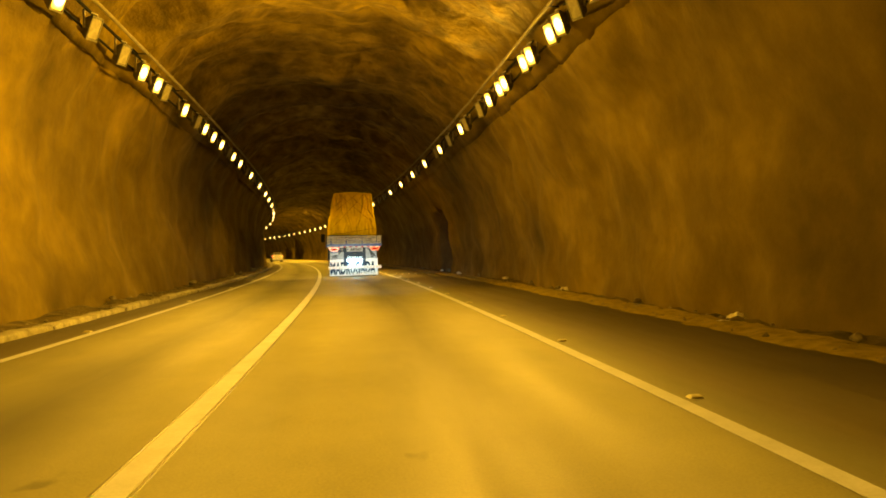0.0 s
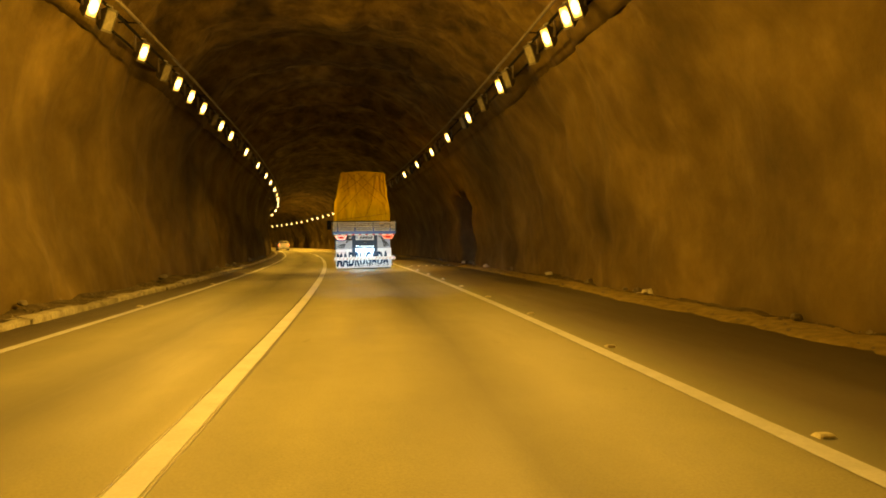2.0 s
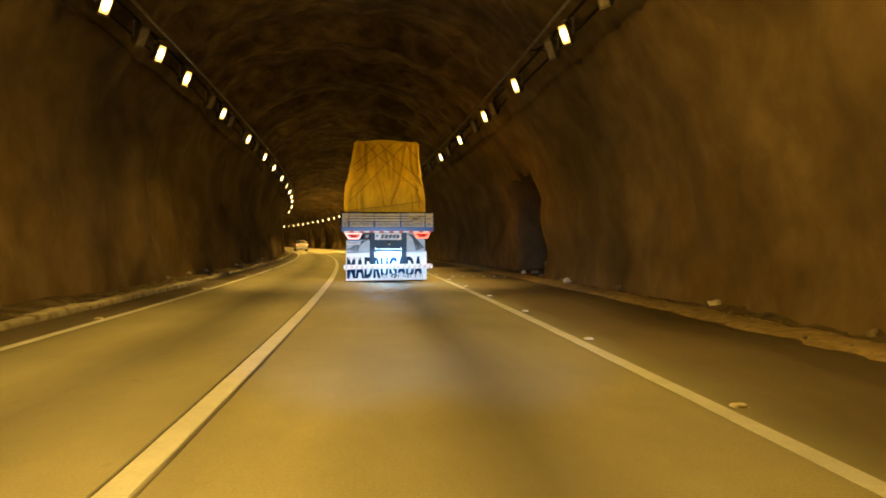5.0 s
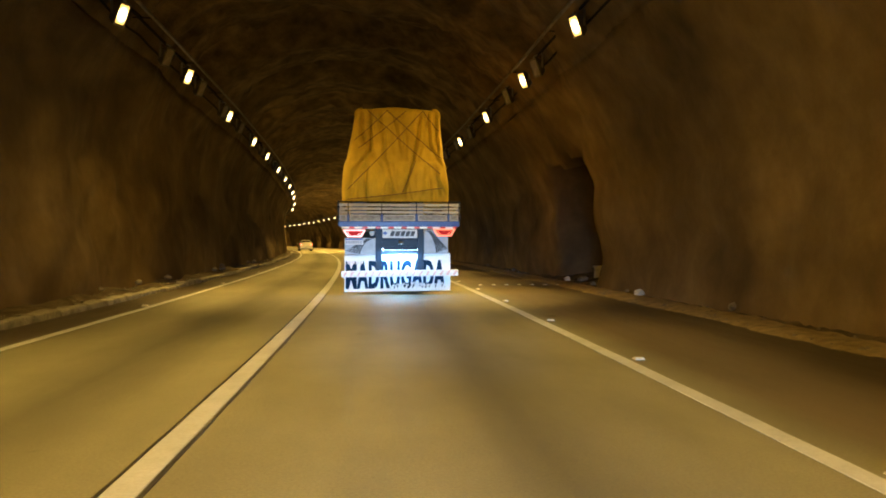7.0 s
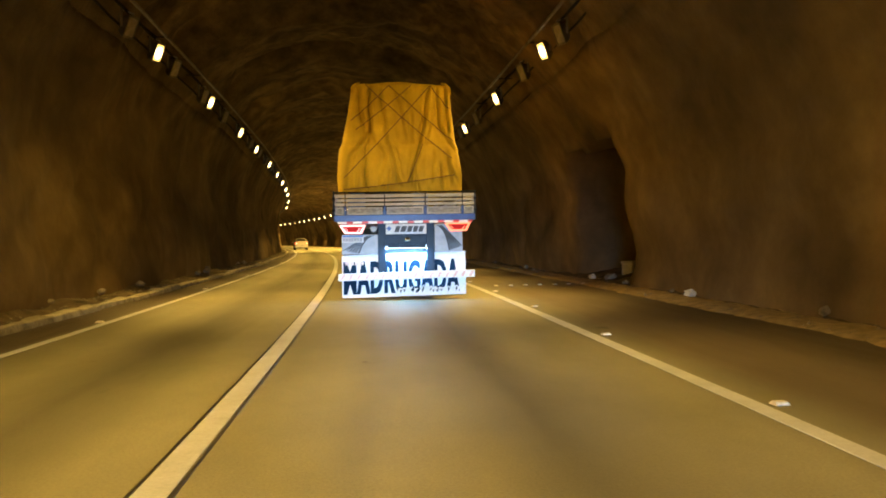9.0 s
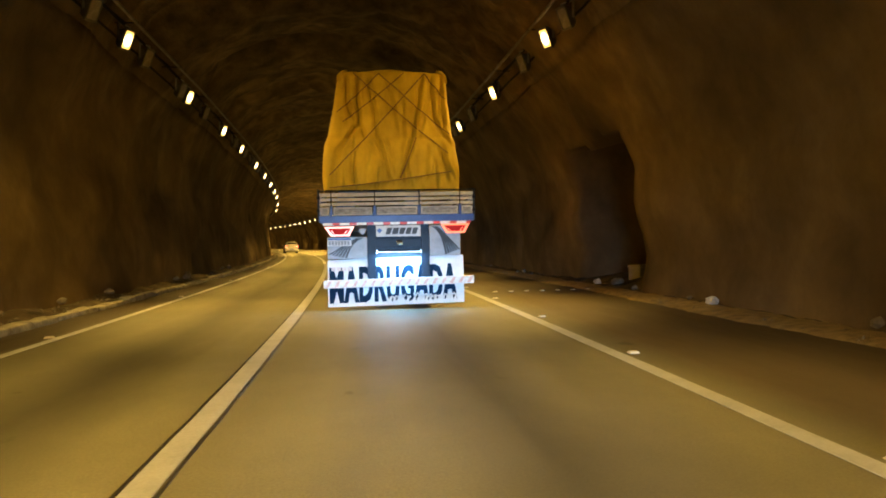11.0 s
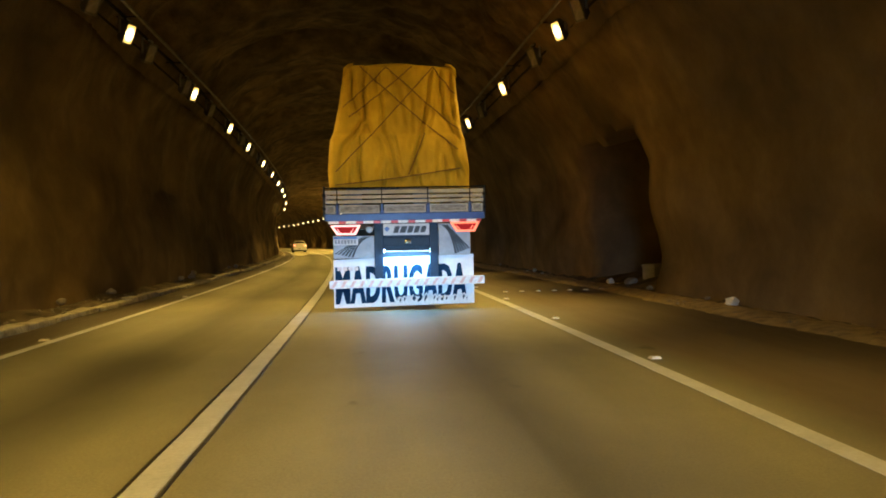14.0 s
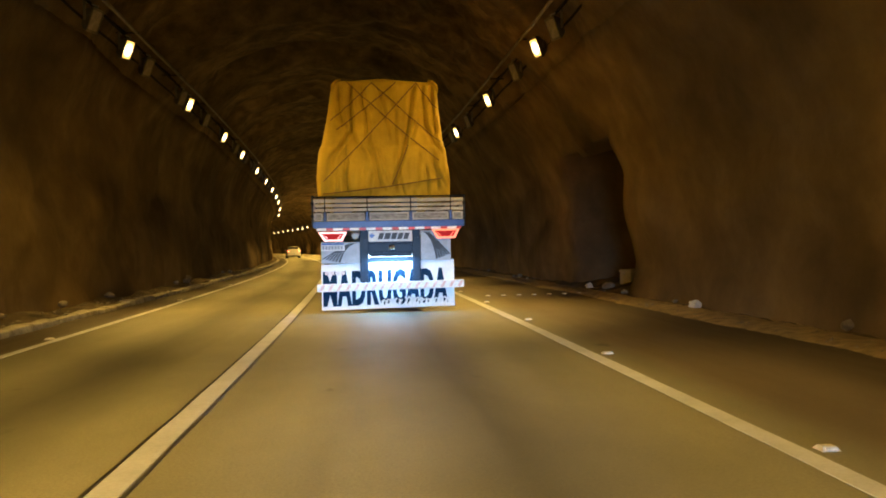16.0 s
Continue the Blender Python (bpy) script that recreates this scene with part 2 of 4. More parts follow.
STUD_EYE = surface("stud_reflector", (0.8, 0.75, 0.6), (0.9, 0.85, 0.7), 0.15, 20, spec=0.8)
ROPE = surface("dark_rope", (0.13, 0.075, 0.016), (0.23, 0.135, 0.03), 0.85, 30)
CREAM = surface("cream_painted_board", (0.24, 0.25, 0.26), (0.45, 0.46, 0.47), 0.5, 5.0, (0.4, 1, 1))
ORNATE = surface("weathered_grey_panel", (0.08, 0.08, 0.085), (0.34, 0.35, 0.36), 0.55, 22.0, (0.5, 1, 1.5))
BLUE = surface("dark_blue_enamel", (0.018, 0.042, 0.20), (0.035, 0.075, 0.30), 0.35, 5.0)
BLACK = surface("black_chassis_steel", (0.004, 0.006, 0.010), (0.012, 0.015, 0.022), 0.8, 6.0, spec=0.15)
NAVY = surface("dark_navy_steel", (0.003, 0.007, 0.018), (0.007, 0.015, 0.036), 0.5, 6.0, spec=0.3)
PLATE_INK = surface("worn_grey_lettering", (0.13, 0.14, 0.17), (0.24, 0.25, 0.28), 0.5, 12.0)
RUBBER = surface("tyre_rubber", (0.012, 0.012, 0.012), (0.03, 0.03, 0.03), 0.85, 9.0)
WHITE_FLAP = surface("white_rubber_flap", (0.62, 0.64, 0.68), (0.80, 0.81, 0.83), 0.45, 3.0)
GREY_PANEL = surface("silver_grey_panel", (0.20, 0.22, 0.25), (0.32, 0.34, 0.38), 0.4, 4.0)
INK = surface("deep_blue_lettering", (0.004, 0.020, 0.048), (0.009, 0.034, 0.078), 0.75, 8.0, spec=0.1)
INK_BLACK = surface("black_lettering", (0.012, 0.012, 0.014), (0.03, 0.03, 0.035), 0.5, 8.0)
SCRIPT = surface("pink_lettering", (0.55, 0.48, 0.48), (0.75, 0.68, 0.68), 0.5, 8.0)
RED_TAPE = surface("red_reflective_tape", (0.45, 0.03, 0.02), (0.6, 0.05, 0.035), 0.35, 20)
WHITE_TAPE = surface("white_reflective_tape", (0.6, 0.6, 0.6), (0.78, 0.78, 0.78), 0.35, 20)
FADED_RED = surface("faded_red_tape", (0.56, 0.32, 0.29), (0.72, 0.52, 0.48), 0.4, 20)
RED_LENS = glowing("red_tail_lens", (1.0, 0.015, 0.01), 0.42, (0.07, 0.002, 0.002))
RED_RIM = glowing("lit_tail_lamp_rim", (1.0, 0.17, 0.07), 1.6, (0.8, 0.3, 0.2))
PINK_RIM = glowing("bright_tail_lamp_rim", (1.0, 0.52, 0.50), 1.9, (0.8, 0.4, 0.4))
WHITE_LED = glowing("white_led_strip", (0.55, 0.80, 1.0), 6.0)
PLATE = surface("plate_enamel", (0.42, 0.42, 0.44), (0.56, 0.56, 0.58), 0.4, 10)
CHROME = surface("scuffed_chrome", (0.5, 0.5, 0.52), (0.75, 0.75, 0.77), 0.2, 8.0, (1, 1, 1), 1.0)
CAR_LENS = glowing("lit_car_tail_lens", (1.0, 0.05, 0.03), 3.0, (0.3, 0.01, 0.01))
CAR_GUIDE = glowing("lit_car_light_guide", (1.0, 0.30, 0.22), 6.0, (0.8, 0.3, 0.2))
CAR_PAINT = surface("silver_car_paint", (0.50, 0.50, 0.51), (0.58, 0.58, 0.59), 0.25, 3.0, (1, 1, 1), 0.3, 0.02)
CAR_GLASS = surface("tinted_car_glass", (0.004, 0.004, 0.005), (0.008, 0.008, 0.009), 0.06, 3.0, (1, 1, 1), 0, 0.0, spec=0.7)
CAB_PAINT = surface("dark_blue_cab_paint", (0.03, 0.06, 0.17), (0.05, 0.09, 0.24), 0.25, 3.0)


# ---------------------------------------------------------------- mesh helpers
def mesh_object(name, bm, mat, smooth=False):
    me = bpy.data.meshes.new(name)
    bm.normal_update()
    bm.to_mesh(me)
    bm.free()
    for m in (mat if isinstance(mat, (list, tuple)) else [mat]):
        me.materials.append(m)
    if smooth:
        me.polygons.foreach_set("use_smooth", [True] * len(me.polygons))
    return new(name, me)


def part(name, bm, mat, parent, label="", smooth=False):
    ob = mesh_object(name, bm, mat, smooth)
    ob.parent = parent
    return tagged(ob, label)


def thing(name, m, label, category, group="", kind=""):
    ob = new(name)
    ob.matrix_world = m
    return tagged(ob, label, category, group, kind)


def box(bm, x0, x1, y0, y1, z0, z1, bevel=0.0, slope=0.0):
    """A box with bevelled edges. slope: rise of z per metre of x."""
    made = bmesh.ops.create_cube(bm, size=1.0)["verts"]
    for v in made:
        v.co = Vector((x0 + (v.co.x + 0.5) * (x1 - x0), y0 + (v.co.y + 0.5) * (y1 - y0), z0 + (v.co.z + 0.5) * (z1 - z0)))
        v.co.z += slope * v.co.x
    if bevel > 0:
        edges = list({e for v in made for e in v.link_edges})
        bmesh.ops.bevel(bm, geom=edges, offset=bevel, segments=2, affect="EDGES", profile=0.7)
    return bm


def boxed(*args, **kw):
    return box(bmesh.new(), *args, **kw)


def prism(outline, y0, y1, bevel=0.0):
    """An outline in x and z, given thickness along y."""
    bm = bmesh.new()
    front = [bm.verts.new((x, y0, z)) for x, z in outline]
    back = [bm.verts.new((x, y1, z)) for x, z in outline]
    bm.faces.new(front)
    bm.faces.new(back[::-1])
    for i in range(len(outline)):
        j = (i + 1) % len(outline)
        bm.faces.new((front[j], front[i], back[i], back[j]))
    bmesh.ops.recalc_face_normals(bm, faces=bm.faces)
    if bevel:
        bmesh.ops.bevel(bm, geom=list(bm.edges), offset=bevel, segments=2, affect="EDGES")
    return bm


def lathe_x(profile, segments=28):
    """A solid of revolution about x from (x, radius) pairs."""
    bm = bmesh.new()
    rings = []
    for x, r in profile:
        rings.append([bm.verts.new((x, r * math.cos(2 * math.pi * k / segments), r * math.sin(2 * math.pi * k / segments))) for k in range(segments)])
    for a, b in zip(rings, rings[1:]):
        for k in range(segments):
            bm.faces.new((a[k], a[(k + 1) % segments], b[(k + 1) % segments], b[k]))
    bm.faces.new(rings[0][::-1])
    bm.faces.new(rings[-1])
    bmesh.ops.recalc_face_normals(bm, faces=bm.faces)
    return bm


def tube(bm, points, radius, sides=6):
    """A round bar along points."""
    rings = []
    for i, p in enumerate(points):
        d = (points[min(i + 1, len(points) - 1)] - points[max(i - 1, 0)]).normalized()
        side = d.cross(Vector((0, 0, 1)))
        side = side.normalized() if side.length > 1e-3 else Vector((1, 0, 0))
        up = side.cross(d)
        rings.append([bm.verts.new(p + radius * (math.cos(2 * math.pi * k / sides) * side + math.sin(2 * math.pi * k / sides) * up)) for k in range(sides)])
    for a, b in zip(rings, rings[1:]):
        for k in range(sides):
            bm.faces.new((a[k], a[(k + 1) % sides], b[(k + 1) % sides], b[k]))
    bm.faces.new(rings[0][::-1])
    bm.faces.new(rings[-1])
    return bm


def strip_along(section, s_list, smooth_noise=0.0):
    """A solid strip: a closed section in v and z, swept along the road."""
    bm = bmesh.new()
    rings = []
    for i, s in enumerate(s_list):
        ring = []
        for k, (v, z) in enumerate(section):
            j = smooth_noise * noise.noise(Vector((s * 0.9, k * 3.1, 5.0)))
            ring.append(bm.verts.new(at(s, v + j, z + (0.5 * j if z > 0.02 else 0.0))))
        rings.append(ring)
    n = len(section)
    for a, b in zip(rings, rings[1:]):
        for k in range(n):
            bm.faces.new((a[k], a[(k + 1) % n], b[(k + 1) % n], b[k]))
    bm.faces.new(rings[0])
    bm.faces.new(rings[-1][::-1])
    bmesh.ops.recalc_face_normals(bm, faces=bm.faces)
    return bm


def steps(lo, hi, by):
    return [lo + (hi - lo) * i / max(1, round((hi - lo) / by)) for i in range(max(1, round((hi - lo) / by)) + 1)]


S_LO, S_HI = -12.0, 300.0
ROAD_S = steps(S_LO, S_HI, 2.0)


# ---------------------------------------------------------------- road
def build_road():
    bm = bmesh.new()
    uv = bm.loops.layers.uv.new("plan")
    vs = [-3.62, -2.0, -0.5, 1.0, 2.5, 4.0, 5.5, 7.9]
    grid = [[bm.verts.new(at(s, v, 0)) for v in vs] for s in ROAD_S]
    plan = {grid[i][k]: (vs[k], ROAD_S[i]) for i in range(len(ROAD_S)) for k in range(len(vs))}
    for a, b in zip(grid, grid[1:]):
        for k in range(len(vs) - 1):
            f = bm.faces.new((a[k], a[k + 1], b[k + 1], b[k]))
            for loop in f.loops:
                loop[uv].uv = plan[loop.vert]
    return tagged(mesh_object("road", bm, ROAD), "worn grey asphalt road with oily wheel tracks and a darker shoulder", "road", kind="structure")


def line_along(name, v, width, z, mat, label, waver=0.006, s0=S_LO, s1=S_HI):
    bm = bmesh.new()
    rows = []
    for s in steps(s0, s1, 0.5):
        a = waver * noise.noise(Vector((s * 1.7, v, 0)))
        b = waver * noise.noise(Vector((s * 1.7, v, 9)))
        rows.append([bm.verts.new(at(s, v - width / 2 + a, z - 0.004)), bm.verts.new(at(s, v - width / 2 + a + 0.004, z)),
                     bm.verts.new(at(s, v + width / 2 + b - 0.004, z)), bm.verts.new(at(s, v + width / 2 + b, z - 0.004))])
    for a, b in zip(rows, rows[1:]):
        for k in range(3):
            bm.faces.new((a[k], a[k + 1], b[k + 1], b[k]))
    return tagged(mesh_object(name, bm, mat), label, "road marking", kind="structure")


build_road()
line_along("tar_seam", -0.1, 0.024, 0.005, TAR, "dark tar seam beside the lane divider line", 0.01)
line_along("tar_seam", 0.1, 0.024, 0.005, TAR, "dark tar seam beside the lane divider line", 0.01)
line_along("lane_line", 0.0, 0.165, 0.008, PAINT, "solid white painted line dividing two lanes")
line_along("lane_line", LANE_R, 0.15, 0.008, PAINT, "solid white painted edge line beside the shoulder")
line_along("lane_line", -LANE_L, 0.12, 0.008, PAINT, "solid white painted edge line beside the kerb")


# ---------------------------------------------------------------- tunnel lining
VC, HALF, SPRING, CROWN = 1.52, 5.85, 2.7, 7.7
NICHES = [(1, 62.1, 66.4, 3.7, 2.6)]   # side, from s, to s, height, depth


RIGHT_KEYS = [(1.52, 7.72), (2.7, 7.48), (3.8, 6.95), (4.7, 6.28), (5.5, 5.5), (6.22, 4.55), (6.75, 3.5), (7.06, 2.4), (7.2, 1.2), (7.2, -0.25)]


def profile_points(count=100):
    """The lining's outline from the left foot over the crown to the right foot, with outward normals. The shoulder side leans in to its lamps."""
    out = []
    for i in range(count + 1):
        f = i / count
        if f < 0.16:
            z = -0.25 + (SPRING + 0.25) * f / 0.16
            lean = 0.16 * (1 - z / SPRING)
            out.append((VC - HALF + lean, z, -1.0, 0.0))
        elif f < 0.5:
            a = math.pi * (1 - (f - 0.16) / 0.68)
            c, d = math.cos(a), math.sin(a)
            out.append((VC + HALF * c, SPRING + (CROWN - SPRING) * d ** 0.92, c, d))
        else:
            g = (f - 0.5) / 0.5 * (len(RIGHT_KEYS) - 1)
            k = min(int(g), len(RIGHT_KEYS) - 2)
            u = g - k
            p = [Vector(RIGHT_KEYS[min(max(m, 0), len(RIGHT_KEYS) - 1)]) for m in (k - 1, k, k + 1, k + 2)]
            if k == 0:
                p[0] = Vector((0.34, 7.48))
            q = 0.5 * (2 * p[1] + (p[2] - p[0]) * u + (2 * p[0] - 5 * p[1] + 4 * p[2] - p[3]) * u * u + (3 * p[1] - p[0] - 3 * p[2] + p[3]) * u ** 3)
            d = (p[2] - p[0]) * (1 - u) + (p[3] - p[1]) * u
            d.normalize()
            out.append((q.x, q.y, -d.y, d.x))
    return out


def smooth(x, lo, hi):
    f = min(1.0, max(0.0, (x - lo) / (hi - lo)))
    return f * f * (3 - 2 * f)


def relief(s, v, z):
    """How far the sprayed rock lies outside the plan outline."""
    p = at(s, v, z)
    n = noise.noise
    side = 1.0 if v > VC else -1.0
    high = smooth(z, 4.0, 6.2)
    wall = 1.0 - high
    # broad hollows and bellies, then drapes of sprayed concrete running down the walls
    big = 0.34 * n(p * 0.15) + 0.16 * n(p * 0.4 + Vector((7, 3, 1)))
    w = s + 1.3 * n(Vector((s * 0.22, z * 0.38, side * 4))) + 0.4 * n(p * 0.8)
    drape = 0.16 * n(Vector((w * 0.25, z * 0.3, side * 9))) + 0.06 * n(Vector((w * 0.55, z * 0.5, side * 5 + 2))) + 0.06 * n(p * 1.2 + Vector((0, 4, side)))
    # slabs of rock under the spray, meeting in soft slanting edges
    slab = 0.26 * (0.3 - abs(n(Vector((s * 0.30 + z * 0.22, z * 0.42 - s * 0.1, side * 13))))) + 0.13 * (0.3 - abs(n(Vector((s * 0.62 - z * 0.5, z * 0.75, side * 7 + 1)))))
    ledge = -0.10 * abs(n(Vector((s * 0.22, z * 0.75, side * 3 + 8))))
    # overhead: broken faces with sharp edges, coarse and fine
    broken = 0.17 * n(p * 0.95 + Vector((1, 9, 4))) + 0.085 * (0.5 - abs(n(p * 1.9))) * 2.0 + 0.05 * n(p * 4.1)
    # blast rounds: every few metres the arch flares outward and starts again
    q = s + 0.8 * n(Vector((v * 0.35, z * 0.35, 3.0))) + 0.4 * n(p * 0.9)
    k = q / 5.2 + 0.5 * n(Vector((s * 0.07, 2.0, 6.0)))
    f = k % 1.0
    calm = 1 - 0.85 * smooth(s, 66, 100)
    ring = 0.62 * (min(f / 0.8, (1 - f) / 0.2) - 0.5) * (0.8 + 0.8 * n(Vector((math.floor(k + 0.1) * 5.3, v * 0.4, z * 0.4)))) * calm * (0.5 if v > 3.0 else 1.0)
    arc = 0.10 * abs(n(Vector((q * 1.5, v * 0.3, z * 0.3 + 7)))) + 0.05 * n(Vector((q * 3.4, v * 0.8, z * 0.8)))
    return big * (0.6 + 0.4 * high) + wall * (drape + slab + ledge + 0.016 * n(p * 3.5)) + high * (broken + ring + arc * calm) + 0.3 * wall * ring * smooth(z, 1.5, 4.5) * (1 if side < 0 else 0.3)


def lining_grid():
    ss = steps(S_LO, 20, 1.0)[:-1] + steps(20, 76, 0.22)[:-1] + steps(76, 110, 0.4)[:-1] + steps(110, 225, 0.8)[:-1] + steps(225, S_HI, 2.5)
    prof = profile_points()
    grid = []
    for s in ss:
        row = []
        for v, z, nv, nz in prof:
            d = relief(s, v, z)
            for side, s0, s1, height, depth in NICHES:
                if nv * side > 0.6 and s0 + 0.2 * noise.noise(Vector((z, s0, 0))) < s < s1 + 0.2 * noise.noise(Vector((z, s1, 0))) and z < height + 0.3 * noise.noise(Vector((s, 0, 4))):
                    d += depth * min(1.0, (s - s0 + 0.3) / 0.5, (s1 + 0.3 - s) / 0.5, (height + 0.3 - z) / 0.7)
            if nv < 0:
                # the side with the kerb bellies outward behind the lamps
                d += (0.42 + 0.33 * min(1.0, max(0.0, z) / 4.2)) * min(1.0, max(0.0, (-nv - 0.1) / 0.6))
            d = max(d, -0.16 if nv > 0 and 4.4 < z < 6.4 else -0.42)
            row.append(at(s, v + nv * d, z + nz * d))
        grid.append(row)
    return prof, grid


def lining_piece(name, grid, k0, k1, label, category):
    bm = bmesh.new()
    rows = [[bm.verts.new(p) for p in row[k0:k1 + 1]] for row in grid]
    for a, b in zip(rows, rows[1:]):
        for k in range(k1 - k0):
            bm.faces.new((a[k], b[k], b[k + 1], a[k + 1]))
    ob = mesh_object(name, bm, ROCK, True)
    solid = ob.modifiers.new("thickness", "SOLIDIFY")
    solid.thickness, solid.offset = 0.35, 1.0
    return tagged(ob, label, category, kind="structure")


PROF, GRID = lining_grid()
lining_piece("wall_left", GRID, 0, 26, "rough sprayed-concrete rock tunnel wall behind the kerb", "wall")
lining_piece("ceiling", GRID, 26, 74, "rough arched rock tunnel ceiling with blasted rings", "ceiling")
lining_piece("wall_right", GRID, 74, 100, "rough sprayed-concrete rock tunnel wall with a tall niche", "wall")


def end_wall(name, s):
    bm = bmesh.new()
    ring = [bm.verts.new(at(s, v + nv * 1.2, z + nz * 1.2)) for v, z, nv, nz in PROF]
    bm.faces.new(ring)
    made = bmesh.ops.extrude_face_region(bm, geom=list(bm.faces))["geom"]
    shift = at(s + 0.4, VC) - at(s, VC)
    bmesh.ops.translate(bm, verts=[g for g in made if isinstance(g, bmesh.types.BMVert)], vec=shift)
    bmesh.ops.recalc_face_normals(bm, faces=bm.faces)
    return tagged(mesh_object(name, bm, ROCK), "plain dark rock closing the tunnel", "wall", kind="structure")


end_wall("wall_south", S_LO - 0.4)
end_wall("wall_north", S_HI)

# kerb with a narrow walkway on one side, a bank of dirt along the other
kerb = tagged(mesh_object("kerb", strip_along([(-3.61, -0.05), (-3.61, 0.07), (-3.77, 0.08), (-3.77, -0.05)], steps(S_LO, S_HI, 0.6), 0.02), KERB),
              "pale dusty concrete kerb of worn stones along the wall", "kerb", kind="structure")
tagged(mesh_object("walkway", strip_along([(-3.76, -0.05), (-3.76, 0.09), (-3.95, 0.10), (-4.25, 0.13), (-4.6, 0.19), (-5.6, 0.30), (-5.6, -0.05)], steps(S_LO, S_HI, 0.25), 0.16), SOIL),
       "narrow strip of dark soil between kerb and wall", "walkway", kind="structure")
tagged(mesh_object("niche_floor", strip_along([(7.0, -0.05), (7.0, 0.06), (10.8, 0.1), (10.8, -0.05)], steps(61.3, 67.5, 0.5), 0.03), DIRT),
                       "dusty floor of a rock niche", "floor", kind="structure")


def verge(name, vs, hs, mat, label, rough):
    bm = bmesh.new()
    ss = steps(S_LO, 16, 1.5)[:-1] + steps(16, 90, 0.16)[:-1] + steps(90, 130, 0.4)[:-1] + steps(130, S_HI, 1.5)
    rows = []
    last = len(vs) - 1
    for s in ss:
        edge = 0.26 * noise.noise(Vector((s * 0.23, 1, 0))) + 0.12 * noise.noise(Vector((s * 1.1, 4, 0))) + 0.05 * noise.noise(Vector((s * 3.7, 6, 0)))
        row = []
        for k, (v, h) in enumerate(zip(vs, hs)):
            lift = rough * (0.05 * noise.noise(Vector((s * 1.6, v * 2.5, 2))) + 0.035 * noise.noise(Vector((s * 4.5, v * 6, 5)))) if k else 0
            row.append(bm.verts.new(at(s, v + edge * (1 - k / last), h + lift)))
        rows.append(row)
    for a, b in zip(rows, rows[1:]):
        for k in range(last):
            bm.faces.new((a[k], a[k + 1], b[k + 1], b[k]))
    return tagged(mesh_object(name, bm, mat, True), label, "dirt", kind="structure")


verge("dirt_bank", [6.0, 6.1, 6.2, 6.32, 6.45, 6.6, 6.75, 6.95], [-0.012, 0.012, 0.03, 0.042, 0.05, 0.052, 0.045, 0.0], DIRT, "low strip of sandy dirt along the dark shoulder", 0.7)
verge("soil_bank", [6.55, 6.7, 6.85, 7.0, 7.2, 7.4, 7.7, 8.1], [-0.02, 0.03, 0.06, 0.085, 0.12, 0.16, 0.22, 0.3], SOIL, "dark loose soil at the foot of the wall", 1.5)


# ---------------------------------------------------------------- lamps on rails
def pane_mesh():
    """A pane with cut corners, lying across x."""
    outline = [(-0.085, -0.175), (0.085, -0.175), (0.108, -0.15), (0.108, 0.15), (0.085, 0.175), (-0.085, 0.175), (-0.108, 0.15), (-0.108, -0.15)]
    bm = prism(outline, -0.004, 0.004)
    bm.transform(Matrix.Translation((-0.026, 0, 0)) @ Matrix.Rotation(radians(90), 4, "Z"))
    return bm


def floodlight(lit):
    """A box floodlight on a strap; its glass looks across the road and down. Local x: towards the wall."""
    lamp = thing("floodlight", Matrix.Identity(4),
                 "lit sodium floodlight in a grey metal housing on a rail" if lit else "unlit dusty floodlight in a grey metal housing on a rail",
                 "floodlight", "floodlights along the tunnel")
    tilt = Matrix.Rotation(radians(-24), 4, "Y")
    bm = boxed(-0.02, 0.16, -0.135, 0.135, -0.22, 0.22, bevel=0.03)
    for v in bm.verts:
        if v.co.x > 0.1:
            v.co.y *= 0.7
            v.co.z *= 0.7
    body = part("housing", bm, HOUSING, lamp)
    bm = bmesh.new()
    for x0, x1, z0, z1 in ((-0.115, 0.115, 0.19, 0.215), (-0.115, 0.115, -0.215, -0.19), (-0.135, -0.115, -0.215, 0.215), (0.115, 0.135, -0.215, 0.215)):
        box(bm, -0.035, -0.018, x0, x1, z0, z1)
    rim = part("frame", bm, HOUSING, lamp)
    pane = part("glass", pane_mesh(), GLASS_LIT if lit else GLASS_OFF, lamp,
                "glowing warm white glass" if lit else "dull unlit glass")
    bm = bmesh.new()
    box(bm, 0.04, 0.08, -0.17, -0.15, -0.02, 0.30)
    box(bm, 0.04, 0.08, 0.15, 0.17, -0.02, 0.30)
    box(bm, 0.04, 0.08, -0.17, 0.17, 0.29, 0.31)
    strap = part("bracket", bm, STEEL, lamp)
    for o in (body, rim, pane, strap):
        o.data.transform(tilt if o is not strap else Matrix.Identity(4))
    return lamp


def lamp_matrix(s, side, turn=24):
    v = LAMP_R if side > 0 else LAMP_L
    m = spot_on(s, v, LAMP_Z)
    # turned so that the glass looks across the lanes and back along them
    return m @ Matrix.Rotation((0 if side > 0 else math.pi) + side * radians(turn), 4, "Z")


